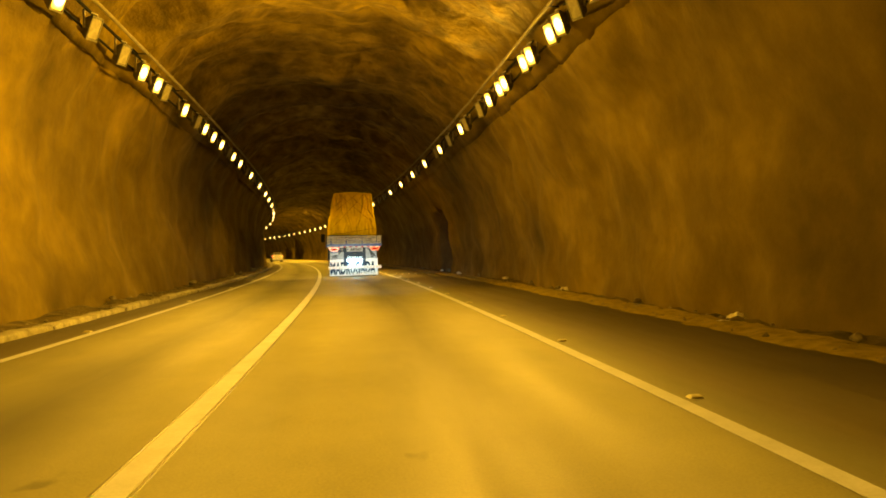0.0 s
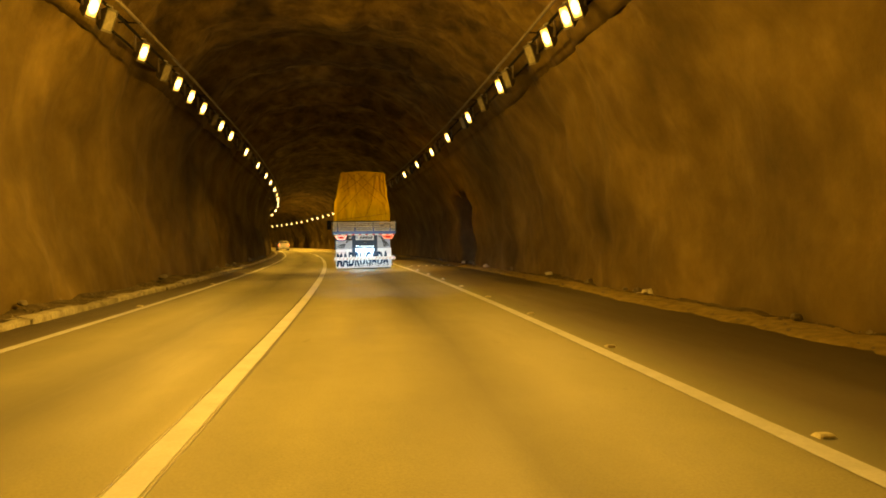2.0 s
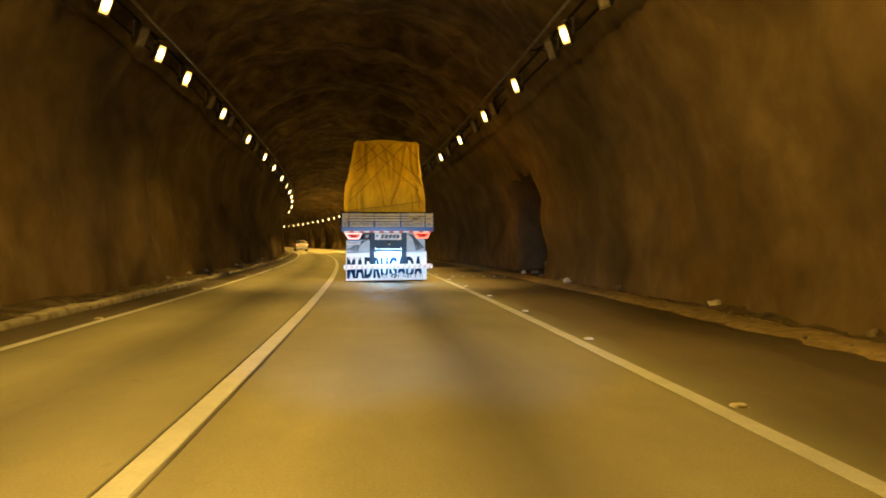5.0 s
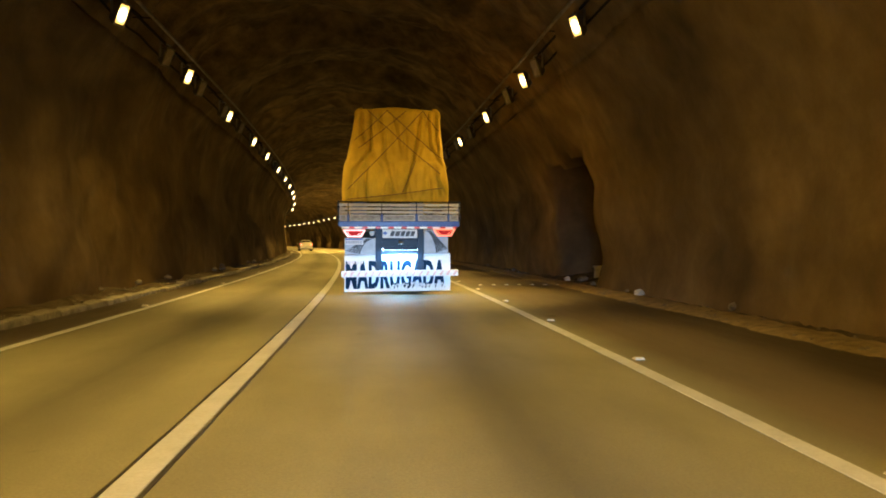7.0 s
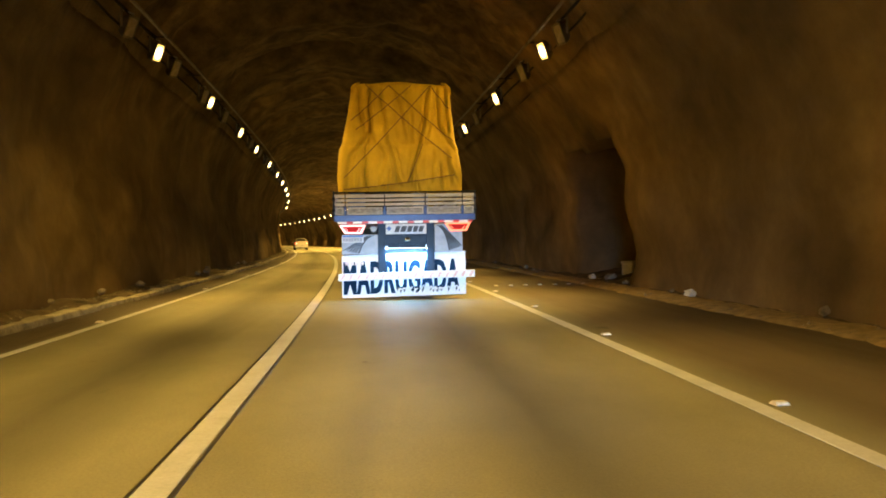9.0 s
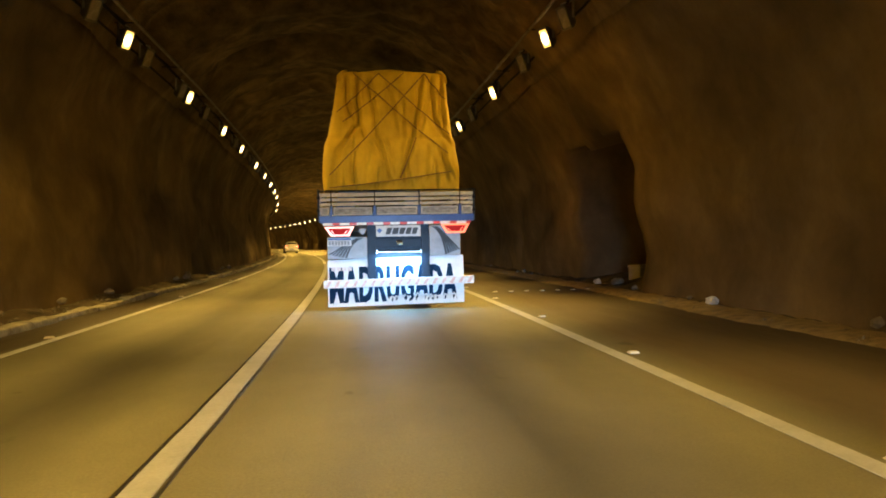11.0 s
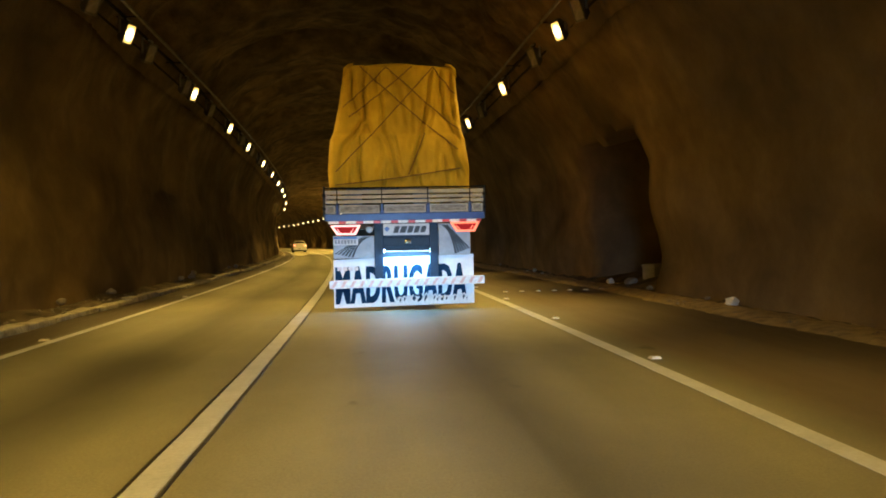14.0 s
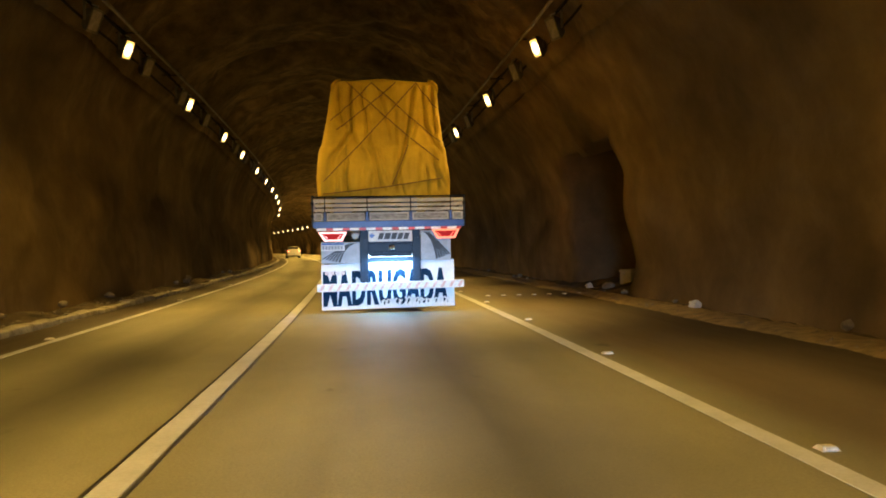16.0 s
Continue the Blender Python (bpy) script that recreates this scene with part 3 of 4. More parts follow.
def beam_of(s, side):
    """Turn, tilt, share of the lamp's power, spread and set-out of a lamp's light.
    The older lamps throw their light across the road, those further on down at it."""
    if s < 50.5:
        tilt = (7 if side > 0 else 14) if 30 < s < 46 else 33 if s > 46 else 16 if side > 0 else 4
        share = (0.8 if 33 < s < 42 else 0.95) if side > 0 else 1.25 if s < 30 else 0.8 if s < 40.5 else 0.85 if s < 46 else 0.8
        return 24, tilt, share, 150, 0.34
    if s < 54:
        return -10, 57, 0.44, 106, 0.2
    if s < 59:
        return -48, 50, 0.37, 108, 0.2
    if s < 92:
        return 24, 63 if side > 0 else 59, 0.72, 84, 0.2
    if s < 125:
        return 24, 60, 1.1, 90, 0.2
    return -4, 64, 4.6, 118, 0.2


masters = {}


def put_lamp(s, side, lit):
    m = lamp_matrix(s, side)
    if lit in masters:
        copy_thing(masters[lit], m)
    else:
        masters[lit] = floodlight(lit)
        masters[lit].matrix_world = m


def rail(side, v):
    run = thing("lamp_rail", spot_on(0, v, LAMP_Z), "thin pale cable rail carrying the tunnel floodlights", "cable rail")
    inv = run.matrix_world.inverted()
    vi = v - side * 0.2
    bm = bmesh.new()
    tube(bm, [inv @ at(s, vi, LAMP_Z + 0.33 + 0.02 * noise.noise(Vector((s * 0.4, side, 0)))) for s in steps(S_LO + 1, 240, 1.0)], 0.036, 6)
    part("cable", bm, CABLE, run, "pale dusty cable", True)
    bm = bmesh.new()
    tube(bm, [inv @ at(s, v + side * 0.06, LAMP_Z + 0.31) for s in steps(S_LO + 1, 240, 1.5)], 0.03, 6)
    part("rail", bm, BLACK, run, "dark steel rail")
    bm = bmesh.new()
    tube(bm, [inv @ at(s, v + side * 0.22, LAMP_Z + 0.08 + 0.06 * noise.noise(Vector((s * 0.8, 8, side)))) for s in steps(S_LO + 1, 240, 0.8)], 0.025, 5)
    part("cable", bm, BLACK, run, "dark sagging cable", True)
    bm = bmesh.new()
    tube(bm, [Vector((0, 0, 0.31)), Vector((side * 0.5, 0, 0.75)), Vector((side * 1.15, 0, 1.0))], 0.018, 5)
    box(bm, min(-side * 0.24, side * 0.2), max(-side * 0.24, side * 0.2), -0.012, 0.012, 0.31, 0.33)
    first = part("hanger", bm, BLACK, run)
    for k, s in enumerate(steps(S_LO + 2, 200, 3.8)):
        ob = first
        if k:
            ob = new("hanger", first.data)
            ob.parent = run
        ob.matrix_local = inv @ spot_on(s, v, LAMP_Z)
    return run


rail(-1, LAMP_L)
rail(1, LAMP_R)
for side, lit_list in ((-1, LIT_L), (1, LIT_R)):
    for s in lit_list:
        put_lamp(s, side, True)
    for s in steps(22.0, 44.0, 1.9) + steps(46.5, 110.0, 3.6):
        if all(abs(s - q) > 0.75 for q in lit_list):
            put_lamp(s, side, False)
    for k, s in enumerate(lit_list):
        if s > 180 and k % 2:
            continue
        turn, tilt, share, spread, out = beam_of(s, side)
        m = lamp_matrix(s, side, turn) @ Matrix.Rotation(radians(-tilt), 4, "Y") @ Matrix.Translation((-out, 0, 0)) @ Matrix.Rotation(radians(90), 4, "Y")
        ob = lamp_light("sodium_light", m, watt=LAMP_WATT * share, size=0.3, size_y=0.32)
        ob.data.spread = radians(spread)


# ---------------------------------------------------------------- road studs, stones, litter
def stud():
    ob = thing("road_stud", Matrix.Identity(4), "small white raised road stud with a reflector", "road stud", "studs along the edge lines")
    bm = boxed(-0.055, 0.055, -0.05, 0.05, 0.0, 0.022)
    for v in bm.verts:
        if v.co.z > 0.01:
            v.co.x *= 0.7
            v.co.y *= 0.55
    part("body", bm, STUD, ob)
    bm = boxed(-0.035, 0.035, -0.047, -0.040, 0.005, 0.017)
    part("reflector", bm, STUD_EYE, ob)
    return ob


stud_master = stud()
stud_master.matrix_world = spot_on(24.2, LANE_R + 0.19, 0.001)
for i in range(1, 30):
    copy_thing(stud_master, spot_on(24.2 + 3.75 * i, LANE_R + 0.19, 0.001))
for i in range(0, 16):
    copy_thing(stud_master, spot_on(27.0 + 7.5 * i, -LANE_L - 0.14, 0.001))


for i in range(7):
    copy_thing(stud_master, spot_on(63.6 + 0.02 * i, LANE_R + 0.55 + 0.36 * i, 0.001))


def stone_mesh(seed, size):
    bm = bmesh.new()
    bmesh.ops.create_icosphere(bm, subdivisions=2, radius=size)
    for v in bm.verts:
        d = 1 + 0.45 * noise.noise(v.co / size * 0.9 + Vector((seed * 3.7, 0, 0)))
        v.co = Vector((v.co.x * d, v.co.y * d * 0.8, v.co.z * d * 0.6))
    low = min(v.co.z for v in bm.verts)
    for v in bm.verts:
        v.co.z -= low + 0.12 * size
    return bm


rng = random.Random(4)
stones = []
for k in range(5):
    ob = tagged(mesh_object("stone", stone_mesh(k, 0.07 + 0.02 * k), STONE), "pale loose stone lying at the foot of the wall", "stone", "stones along the wall")
    ob.matrix_world = spot_on(28 + 9 * k, 6.6 + 0.1 * k, 0.07)
    stones.append(ob)
for k in range(46):
    right = rng.random() < 0.65
    s = rng.uniform(25, 95)
    v, z = (rng.uniform(6.45, 7.2), 0.07) if right else (rng.uniform(-4.2, -3.75), 0.18)
    copy_thing(stones[rng.randrange(5)], spot_on(s, v, z, rng.uniform(0, 360)) @ Matrix.Diagonal((*[rng.uniform(0.35, 1.0)] * 3, 1)))


def heap_mesh(seed):
    """A slumped heap, flat below."""
    bm = bmesh.new()
    rings, around = 6, 18
    rows = []
    for i in range(rings):
        f = i / (rings - 1)
        row = []
        for j in range(around):
            a = 2 * math.pi * j / around
            r = (1 - f) * (1 + 0.35 * noise.noise(Vector((math.cos(a) * 1.3, math.sin(a) * 1.3, seed * 5.0))))
            h = 0.42 * (1 - (1 - f) ** 1.6) * (1 + 0.4 * noise.noise(Vector((math.cos(a) * 2 * r, math.sin(a) * 2 * r, seed * 3.0 + 9))))
            row.append(bm.verts.new((0.30 * r * math.cos(a), 0.55 * r * math.sin(a), h - 0.06)))
        rows.append(row)
    for a, b in zip(rows, rows[1:]):
        for j in range(around):
            bm.faces.new((a[j], a[(j + 1) % around], b[(j + 1) % around], b[j]))
    bm.faces.new(rows[0][::-1])
    bmesh.ops.remove_doubles(bm, verts=bm.verts, dist=0.002)
    return bm


# dark heaps added to stand for clumps of unknown kind at the wall's foot
heaps = []
for k in range(3):
    ob = tagged(mesh_object("soil_heap", heap_mesh(k), SOIL, True), "dark slumped heap against the wall", "soil heap", "heaps along the wall")
    ob.matrix_world = spot_on(31.0 + 5.3 * k, -4.68, 0.2, 12 * k)
    heaps.append(ob)
for k in range(15):
    f = rng.uniform(0.5, 1.0)
    copy_thing(heaps[k % 3], spot_on(25.5 + 2.9 * k + rng.uniform(-0.8, 0.8), rng.uniform(-4.8, -4.6), 0.2, rng.uniform(-15, 15)) @ Matrix.Diagonal((f, f * rng.uniform(0.8, 1.5), f * rng.uniform(0.6, 1.2), 1)))


def litter_mesh(seed):
    """A crumpled bag: two creased lumps with a torn flap lying out to one side."""
    bm = bmesh.new()
    for c, r in ((Vector((-0.07, 0, 0)), 0.11), (Vector((0.09, 0.02, 0)), 0.085)):
        made = bmesh.ops.create_icosphere(bm, subdivisions=3, radius=r)["verts"]
        for v in made:
            n = abs(noise.noise(v.co * 13 + Vector((seed * 5, r * 90, 0)))) * 1.1 - 0.3 + 0.5 * noise.noise(v.co * 5 + Vector((seed, 3, 1)))
            v.co = v.co * (1 + 0.75 * n) + c
            v.co.z = max(-0.05, v.co.z * (0.75 if c.x < 0 else 0.5))
    rows = [[bm.verts.new((0.14 + 0.06 * i, -0.07 + 0.045 * j, -0.045 + 0.03 * abs(noise.noise(Vector((i * 1.7, j * 1.3, seed)))))) for j in range(4)] for i in range(4)]
    for p, q in zip(rows, rows[1:]):
        for j in range(3):
            bm.faces.new((p[j], p[j + 1], q[j + 1], q[j]))
    low = min(v.co.z for v in bm.verts)
    for v in bm.verts:
        v.co.z -= low
    return bm


for k, (s, v, turn) in enumerate([(50.4, 7.0, 20), (42.1, 6.75, 140), (58.5, 6.6, 60), (64.6, 6.7, 250), (33.0, 6.6, 200)]):
    ob = tagged(mesh_object("plastic_bag", litter_mesh(k), LITTER, False), "crumpled white plastic bag lying in the dirt", "plastic bag", "litter along the wall")
    ob.matrix_world = spot_on(s, v, 0.075, turn) @ Matrix.Scale(0.9, 4)


def niche_box(m):
    """A pale cabinet left standing in the niche: body, overhanging lid, two feet and a hasp."""
    ob = thing("utility_box", m, "pale weathered metal box standing inside the rock niche", "box")
    part("body", boxed(-0.36, 0.36, -0.24, 0.24, 0.06, 0.50, 0.02), PALE_METAL, ob)
    bm = boxed(-0.39, 0.39, -0.27, 0.27, 0.50, 0.57, 0.018)
    for v in bm.verts:
        if v.co.z > 0.54:
            v.co.x *= 0.94
            v.co.y *= 0.9
    part("lid", bm, PALE_METAL, ob)
    for x in (-0.28, 0.28):
        part("foot", boxed(x - 0.05, x + 0.05, -0.2, 0.2, 0.0, 0.06, 0.008), HOUSING, ob)
    part("hasp", boxed(-0.03, 0.03, -0.285, -0.24, 0.42, 0.53, 0.006), HOUSING, ob)
    return ob


niche_box(spot_on(64.6, 7.85, 0.05, 24) @ Matrix.Scale(0.8, 4))


def gravel():
    """Crumbs of rock strewn over both verges, one object."""
    rnd = random.Random(11)
    verts, faces = [], []
    for k in range(2600):
        s = rnd.uniform(20, 95)
        if rnd.random() < 0.62:
            v = 6.15 + abs(rnd.gauss(0.35, 0.35))
            z = 0.03 + 0.05 * max(0.0, v - 6.5)
        else:
            v = -3.85 - abs(rnd.gauss(0.0, 0.4))
            z = 0.10 + 0.12 * max(0.0, -4.0 - v)
        r = 0.010 + 0.035 * rnd.random() ** 3
        base = len(verts)
        c = at(s, v, z)
        for dx, dy, dz in ((1, 0, 0), (-1, 0, 0), (0, 1, 0), (0, -1, 0), (0, 0, 0.8), (0, 0, -0.8)):
            j = r * rnd.uniform(0.7, 1.35)
            verts.append((c.x + dx * j + 0.3 * r * rnd.uniform(-1, 1), c.y + dy * j + 0.3 * r * rnd.uniform(-1, 1), c.z + dz * j))
        for a, b, d in ((0, 2, 4), (2, 1, 4), (1, 3, 4), (3, 0, 4), (2, 0, 5), (1, 2, 5), (3, 1, 5), (0, 3, 5)):
            faces.append((base + a, base + b, base + d))
    mesh = bpy.data.meshes.new("gravel")
    mesh.from_pydata(verts, [], faces)
    mesh.materials.append(STONE)
    return tagged(new("gravel", mesh), "loose crumbs of rock strewn along both verges", "gravel", kind="stuff")


gravel()


# ---------------------------------------------------------------- the loaded truck
def lettering(text, width, height, mat, parent, place, name="lettering", bold=0.012, shear=0.0, label="", slope=0.0, stem=0.014):
    """Flat raised letters of the built-in font, fitted into a width and a height."""
    curve = bpy.data.curves.new("text", "FONT")
    curve.body, curve.extrude, curve.offset, curve.shear = text, 0.02, bold, shear
    curve.resolution_u, curve.space_character = 3, 1.1
    tmp = bpy.data.objects.new("text", curve)
    scene.collection.objects.link(tmp)
    bpy.context.view_layer.update()
    me = bpy.data.meshes.new_from_object(tmp.evaluated_get(bpy.context.evaluated_depsgraph_get()))
    bpy.data.objects.remove(tmp)
    co = np.empty(len(me.vertices) * 3)
    me.vertices.foreach_get("co", co)
    co = co.reshape(-1, 3)
    lo, hi = co.min(0), co.max(0)
    x = (co[:, 0] - lo[0]) / (hi[0] - lo[0]) * width
    z = (co[:, 1] - lo[1]) / (hi[1] - lo[1]) * height + slope * x
    y = -(co[:, 2] - lo[2]) / (hi[2] - lo[2]) * 0.004
    me.vertices.foreach_set("co", np.stack([x + place[0], y + place[1], z + place[2]], 1).ravel())
    # heavier uprights: three layers, each set a little further along and lower
    heavy = bmesh.new()
    for k, dx in enumerate((0.0, -stem, stem)):
        layer = me.copy()
        layer.transform(Matrix.Translation((dx, 0.001 * k, 0)))
        heavy.from_mesh(layer)
        bpy.data.meshes.remove(layer)
    heavy.to_mesh(me)
    heavy.free()
    me.materials.clear()
    me.materials.append(mat)
    me.update()
    ob = new(name, me)
    ob.parent = parent
    return tagged(ob, label)


def tarp_mesh():
    """Canvas drawn over a load that narrows upward: back and sides in one sheet, closed above."""
    bm = bmesh.new()
    n = noise.noise
    zs = [2.02 + 2.08 * i / 84 for i in range(85)]
    length = 7.4

    def half(z, side):
        keys = [(2.0, 1.225, 1.10), (2.35, 1.245, 1.10), (2.85, 1.20, 1.03), (3.0, 1.14, 0.99), (3.6, 1.04, 0.93), (3.95, 0.99, 0.905), (4.06, 0.955, 0.88), (4.11, 0.90, 0.83)]
        for a, b in zip(keys, keys[1:]):
            if z <= b[0]:
                f = (z - a[0]) / (b[0] - a[0])
                return (a[1] + f * (b[1] - a[1])) if side < 0 else (a[2] + f * (b[2] - a[2]))
        return keys[-1][1] if side < 0 else keys[-1][2]

    # creases of the drawn canvas: from x, z to x, z, then depth and width
    creases = [(-0.86, 4.05, -0.78, 3.25, 0.07, 0.05), (-0.62, 4.05, -0.66, 3.2, 0.06, 0.045), (-0.66, 3.2, -0.98, 2.75, 0.07, 0.05), (-0.66, 3.25, -0.45, 2.8, 0.045, 0.05),
               (-0.42, 4.05, -0.34, 3.0, 0.05, 0.045), (-0.34, 3.0, -0.12, 2.2, 0.05, 0.05), (-0.12, 3.9, 0.02, 3.1, 0.035, 0.05), (0.12, 3.6, 0.16, 2.95, 0.04, 0.045),
               (0.45, 3.95, 0.32, 2.95, 0.065, 0.045), (0.32, 2.95, 0.1, 2.2, 0.055, 0.05), (0.62, 4.05, 0.66, 3.3, 0.06, 0.045), (0.66, 3.3, 0.95, 2.8, 0.07, 0.05),
               (0.8, 4.0, 0.84, 3.2, 0.06, 0.04), (0.78, 2.8, 0.86, 2.15, 0.05, 0.05), (-1.0, 2.8, -1.05, 2.1, 0.05, 0.06), (-0.7, 2.7, -0.72, 2.1, 0.04, 0.05),
               (0.55, 2.8, 0.5, 2.2, 0.035, 0.05), (-0.42, 2.75, -0.5, 2.15, 0.04, 0.05),
               (-0.74, 3.5, -0.72, 2.05, 0.035, 0.03), (-0.2, 2.95, -0.04, 2.3, 0.04, 0.035), (-0.3, 2.45, -0.36, 2.05, 0.03, 0.03), (-0.86, 2.5, -0.9, 2.05, 0.03, 0.03),
               (0.2, 2.6, 0.28, 2.05, 0.03, 0.03), (0.66, 2.55, 0.7, 2.05, 0.035, 0.03), (0.8, 2.6, 0.98, 2.2, 0.03, 0.03), (0.9, 3.5, 0.82, 3.1, 0.04, 0.03), (0.5, 3.35, 0.42, 2.9, 0.03, 0.03)]

    def folds(x, z):
        wx = x + 0.05 * n(Vector((z * 2.3, x * 1.5, 0)))
        d = 0.05 * n(Vector((wx * 2.4, z * 0.9, 1))) + 0.022 * n(Vector((wx * 6.0, z * 1.6, 4))) + 0.012 * n(Vector((wx * 15, z * 4.0, 7))) + 0.03 * n(Vector((wx * 3.2 + z * 1.5, z * 3.0, 5)))
        for x0, z0, x1, z1, deep, wide in creases:
            f = (z - z0) / (z1 - z0)
            if -0.12 < f < 1.12:
                g = (wx - x0 - f * (x1 - x0)) / wide
                fade = min(1.0, (f + 0.12) / 0.25, (1.12 - f) / 0.25)
                d += 0.95 * deep * fade * (math.exp(-g * g) - 0.6 * math.exp(-((g - 1.6) ** 2)) - 0.25 * math.exp(-((g + 1.6) ** 2)))
        bulge = 0.07 * math.sin((z - 2.0) / 0.92 * math.pi) + 0.03 if z < 2.92 else 0.0
        return d - bulge

    stations = [length * (1 - i / 22) ** 1.3 + 0.06 for i in range(22)]
    cols = [("l", y) for y in stations] + [("b", -1 + 2 * i / 120) for i in range(121)] + [("r", y) for y in stations[::-1]]
    grid = []
    for z in zs:
        row = []
        for kind, q in cols:
            if kind == "b":
                hl, hr = half(z, -1), half(z, 1)
                x = -hl + (q + 1) / 2 * (hl + hr)
                corner = 0.06 * max(0.0, (abs(q) - 0.93) / 0.07) ** 2
                top = 0.05 * max(0.0, (z - 4.0) / 0.1) ** 2
                row.append(bm.verts.new((x, 0.15 + folds(x, z) + corner + top + 0.04 * (z - 2.0), z)))
            else:
                side = -1 if kind == "l" else 1
                w = half(z, side) + 0.04 * n(Vector((q * 2.2, z * 0.6, side * 3))) + 0.015 * n(Vector((q * 6, z * 2, side)))
                row.append(bm.verts.new((side * w, q + 0.15 + 0.04 * (z - 2.0), z)))
        grid.append(row)
    for a, b in zip(grid, grid[1:]):
        for k in range(len(cols) - 1):
            bm.faces.new((a[k], a[k + 1], b[k + 1], b[k]))
    top = grid[-1]
    left, right = top[:22], top[-22:][::-1]
    mid = top[22:-22]
    prev = [mid[i * 10] for i in range(13)]
    for l, r in list(zip(left, right))[::-1]:
        cur = [l] + [bm.verts.new(l.co.lerp(r.co, i / 12) + Vector((0, 0, 0.07 * math.sin(math.pi * i / 12) + 0.03 * n(l.co.lerp(r.co, i / 12) * 2)))) for i in range(1, 12)] + [r]
        for k in range(12):
            bm.faces.new((prev[k], prev[k + 1], cur[k + 1], cur[k]))
        prev = cur
    bmesh.ops.recalc_face_normals(bm, faces=bm.faces)
    return bm, folds


def build_truck():
    truck = thing("truck", spot_on(TRUCK_S, TRUCK_V), "blue flatbed truck with cream tailboard and white lettered mud flap", "truck")
    part("bed", boxed(-1.28, 1.28, 0.03, 8.2, 1.48, 1.58, 0.012), BLUE, truck)
    part("rear_beam", boxed(-1.32, 1.32, -0.03, 0.06, 1.485, 1.605, 0.012, slope=0.006), BLUE, truck, "dark blue rear beam")
    # tailboard: three cream boards over three framed panels
    for z0, z1 in ((1.928, 1.992), (1.852, 1.905), (1.774, 1.828)):
        part("board", boxed(-1.30, 1.31, -0.012, 0.022, z0, z1, 0.006, slope=0.006), CREAM, truck, "cream painted tailboard plank")
    for x0, x1 in ((-1.29, -1.15), (-1.085, -0.42), (-0.35, 0.345), (0.41, 1.05), (1.115, 1.30)):
        p = part("panel", boxed(x0 + 0.02, x1 - 0.02, 0.0, 0.02, 1.63, 1.73, 0.004, slope=0.006), ORNATE, truck, "weathered ornate grey tailboard panel")
        bm = bmesh.new()
        for a in ((x0, x1, 1.725, 1.75), (x0, x1, 1.61, 1.635), (x0, x0 + 0.025, 1.61, 1.75), (x1 - 0.025, x1, 1.61, 1.75)):
            box(bm, a[0], a[1], -0.012, 0.012, a[2], a[3], slope=0.006)
        part("frame", bm, CREAM, p)
    for x in (-1.117, -0.384, 0.378, 1.082):
        part("post", boxed(x - 0.022, x + 0.022, -0.035, 0.01, 1.6, 1.765, 0.004, slope=0.006), BLUE, truck)
        part("hinge_strap", boxed(x - 0.009, x + 0.009, -0.022, -0.012, 1.76, 2.03, 0.003, slope=0.006), BLACK, truck)
    bm = bmesh.new()
    tube(bm, [Vector((-1.34, -0.01, 2.02)), Vector((1.35, -0.01, 2.035))], 0.014)
    part("top_rail", bm, BLACK, truck)
    for x in (-1.33, 1.325):
        post = part("corner_post", boxed(x - 0.014, x + 0.014, -0.01, 0.05, 1.5, 2.05, 0.005), NAVY, truck, "thin dark corner post")
        for z in (1.88, 1.66):
            part("latch", boxed(x - 0.028, x + 0.028, -0.03, -0.008, z, z + 0.05, 0.005), BLACK, post)
    for side in (-1, 1):
        for z0, z1 in ((1.9, 1.99), (1.78, 1.87), (1.62, 1.75)):
            part("side_board", boxed(side * 1.30 - 0.015, side * 1.30 + 0.015, 0.06, 8.1, z0, z1, 0.006), CREAM, truck, "cream painted side plank")
        for y in (1.5, 3.0, 4.5, 6.0, 7.5):
            part("side_post", boxed(side * 1.325 - 0.015, side * 1.325 + 0.015, y - 0.04, y + 0.04, 1.5, 2.02, 0.004), BLUE, truck)
    # reflective tape
    x, k = -1.26, 0
    while x < 1.26:
        w = min(0.165 if k % 2 == 0 else 0.12, 1.27 - x)
        part("reflective_tape", boxed(x, x + w - 0.004, -0.038, -0.031, 1.44, 1.485, slope=0.006), WHITE_TAPE if k % 2 == 0 else RED_TAPE, truck)
        x, k = x + w, k + 1
    # tail lamps
    for x0, z0 in ((-1.235, 1.25), (0.735, 1.28)):
        lamp = part("tail_lamp", prism([(x0, z0 + 0.16), (x0 + 0.5, z0 + 0.165), (x0 + 0.415, z0), (x0 + 0.105, z0)], -0.06, 0.02), BLACK, truck, "lit red tail lamp with a glowing rim")
        outer = [(x0, z0 + 0.16), (x0 + 0.5, z0 + 0.165), (x0 + 0.415, z0), (x0 + 0.105, z0)]
        cx, cz = x0 + 0.255, z0 + 0.085
        inner = [(cx + (a - cx) * 0.78, cz + (b - cz) * 0.62) for a, b in outer]
        bm = bmesh.new()
        for i in range(4):
            j = (i + 1) % 4
            q = [(outer[i][0], outer[i][1]), (outer[j][0], outer[j][1]), (inner[j][0], inner[j][1]), (inner[i][0], inner[i][1])]
            front = [bm.verts.new((a, -0.072, b)) for a, b in q]
            back = [bm.verts.new((a, -0.058, b)) for a, b in q]
            bm.faces.new(front), bm.faces.new(back[::-1])
            for m in range(4):
                bm.faces.new((front[(m + 1) % 4], front[m], back[m], back[(m + 1) % 4]))
        bmesh.ops.recalc_face_normals(bm, faces=bm.faces)
        rim_mat = PINK_RIM if x0 < 0 else RED_RIM
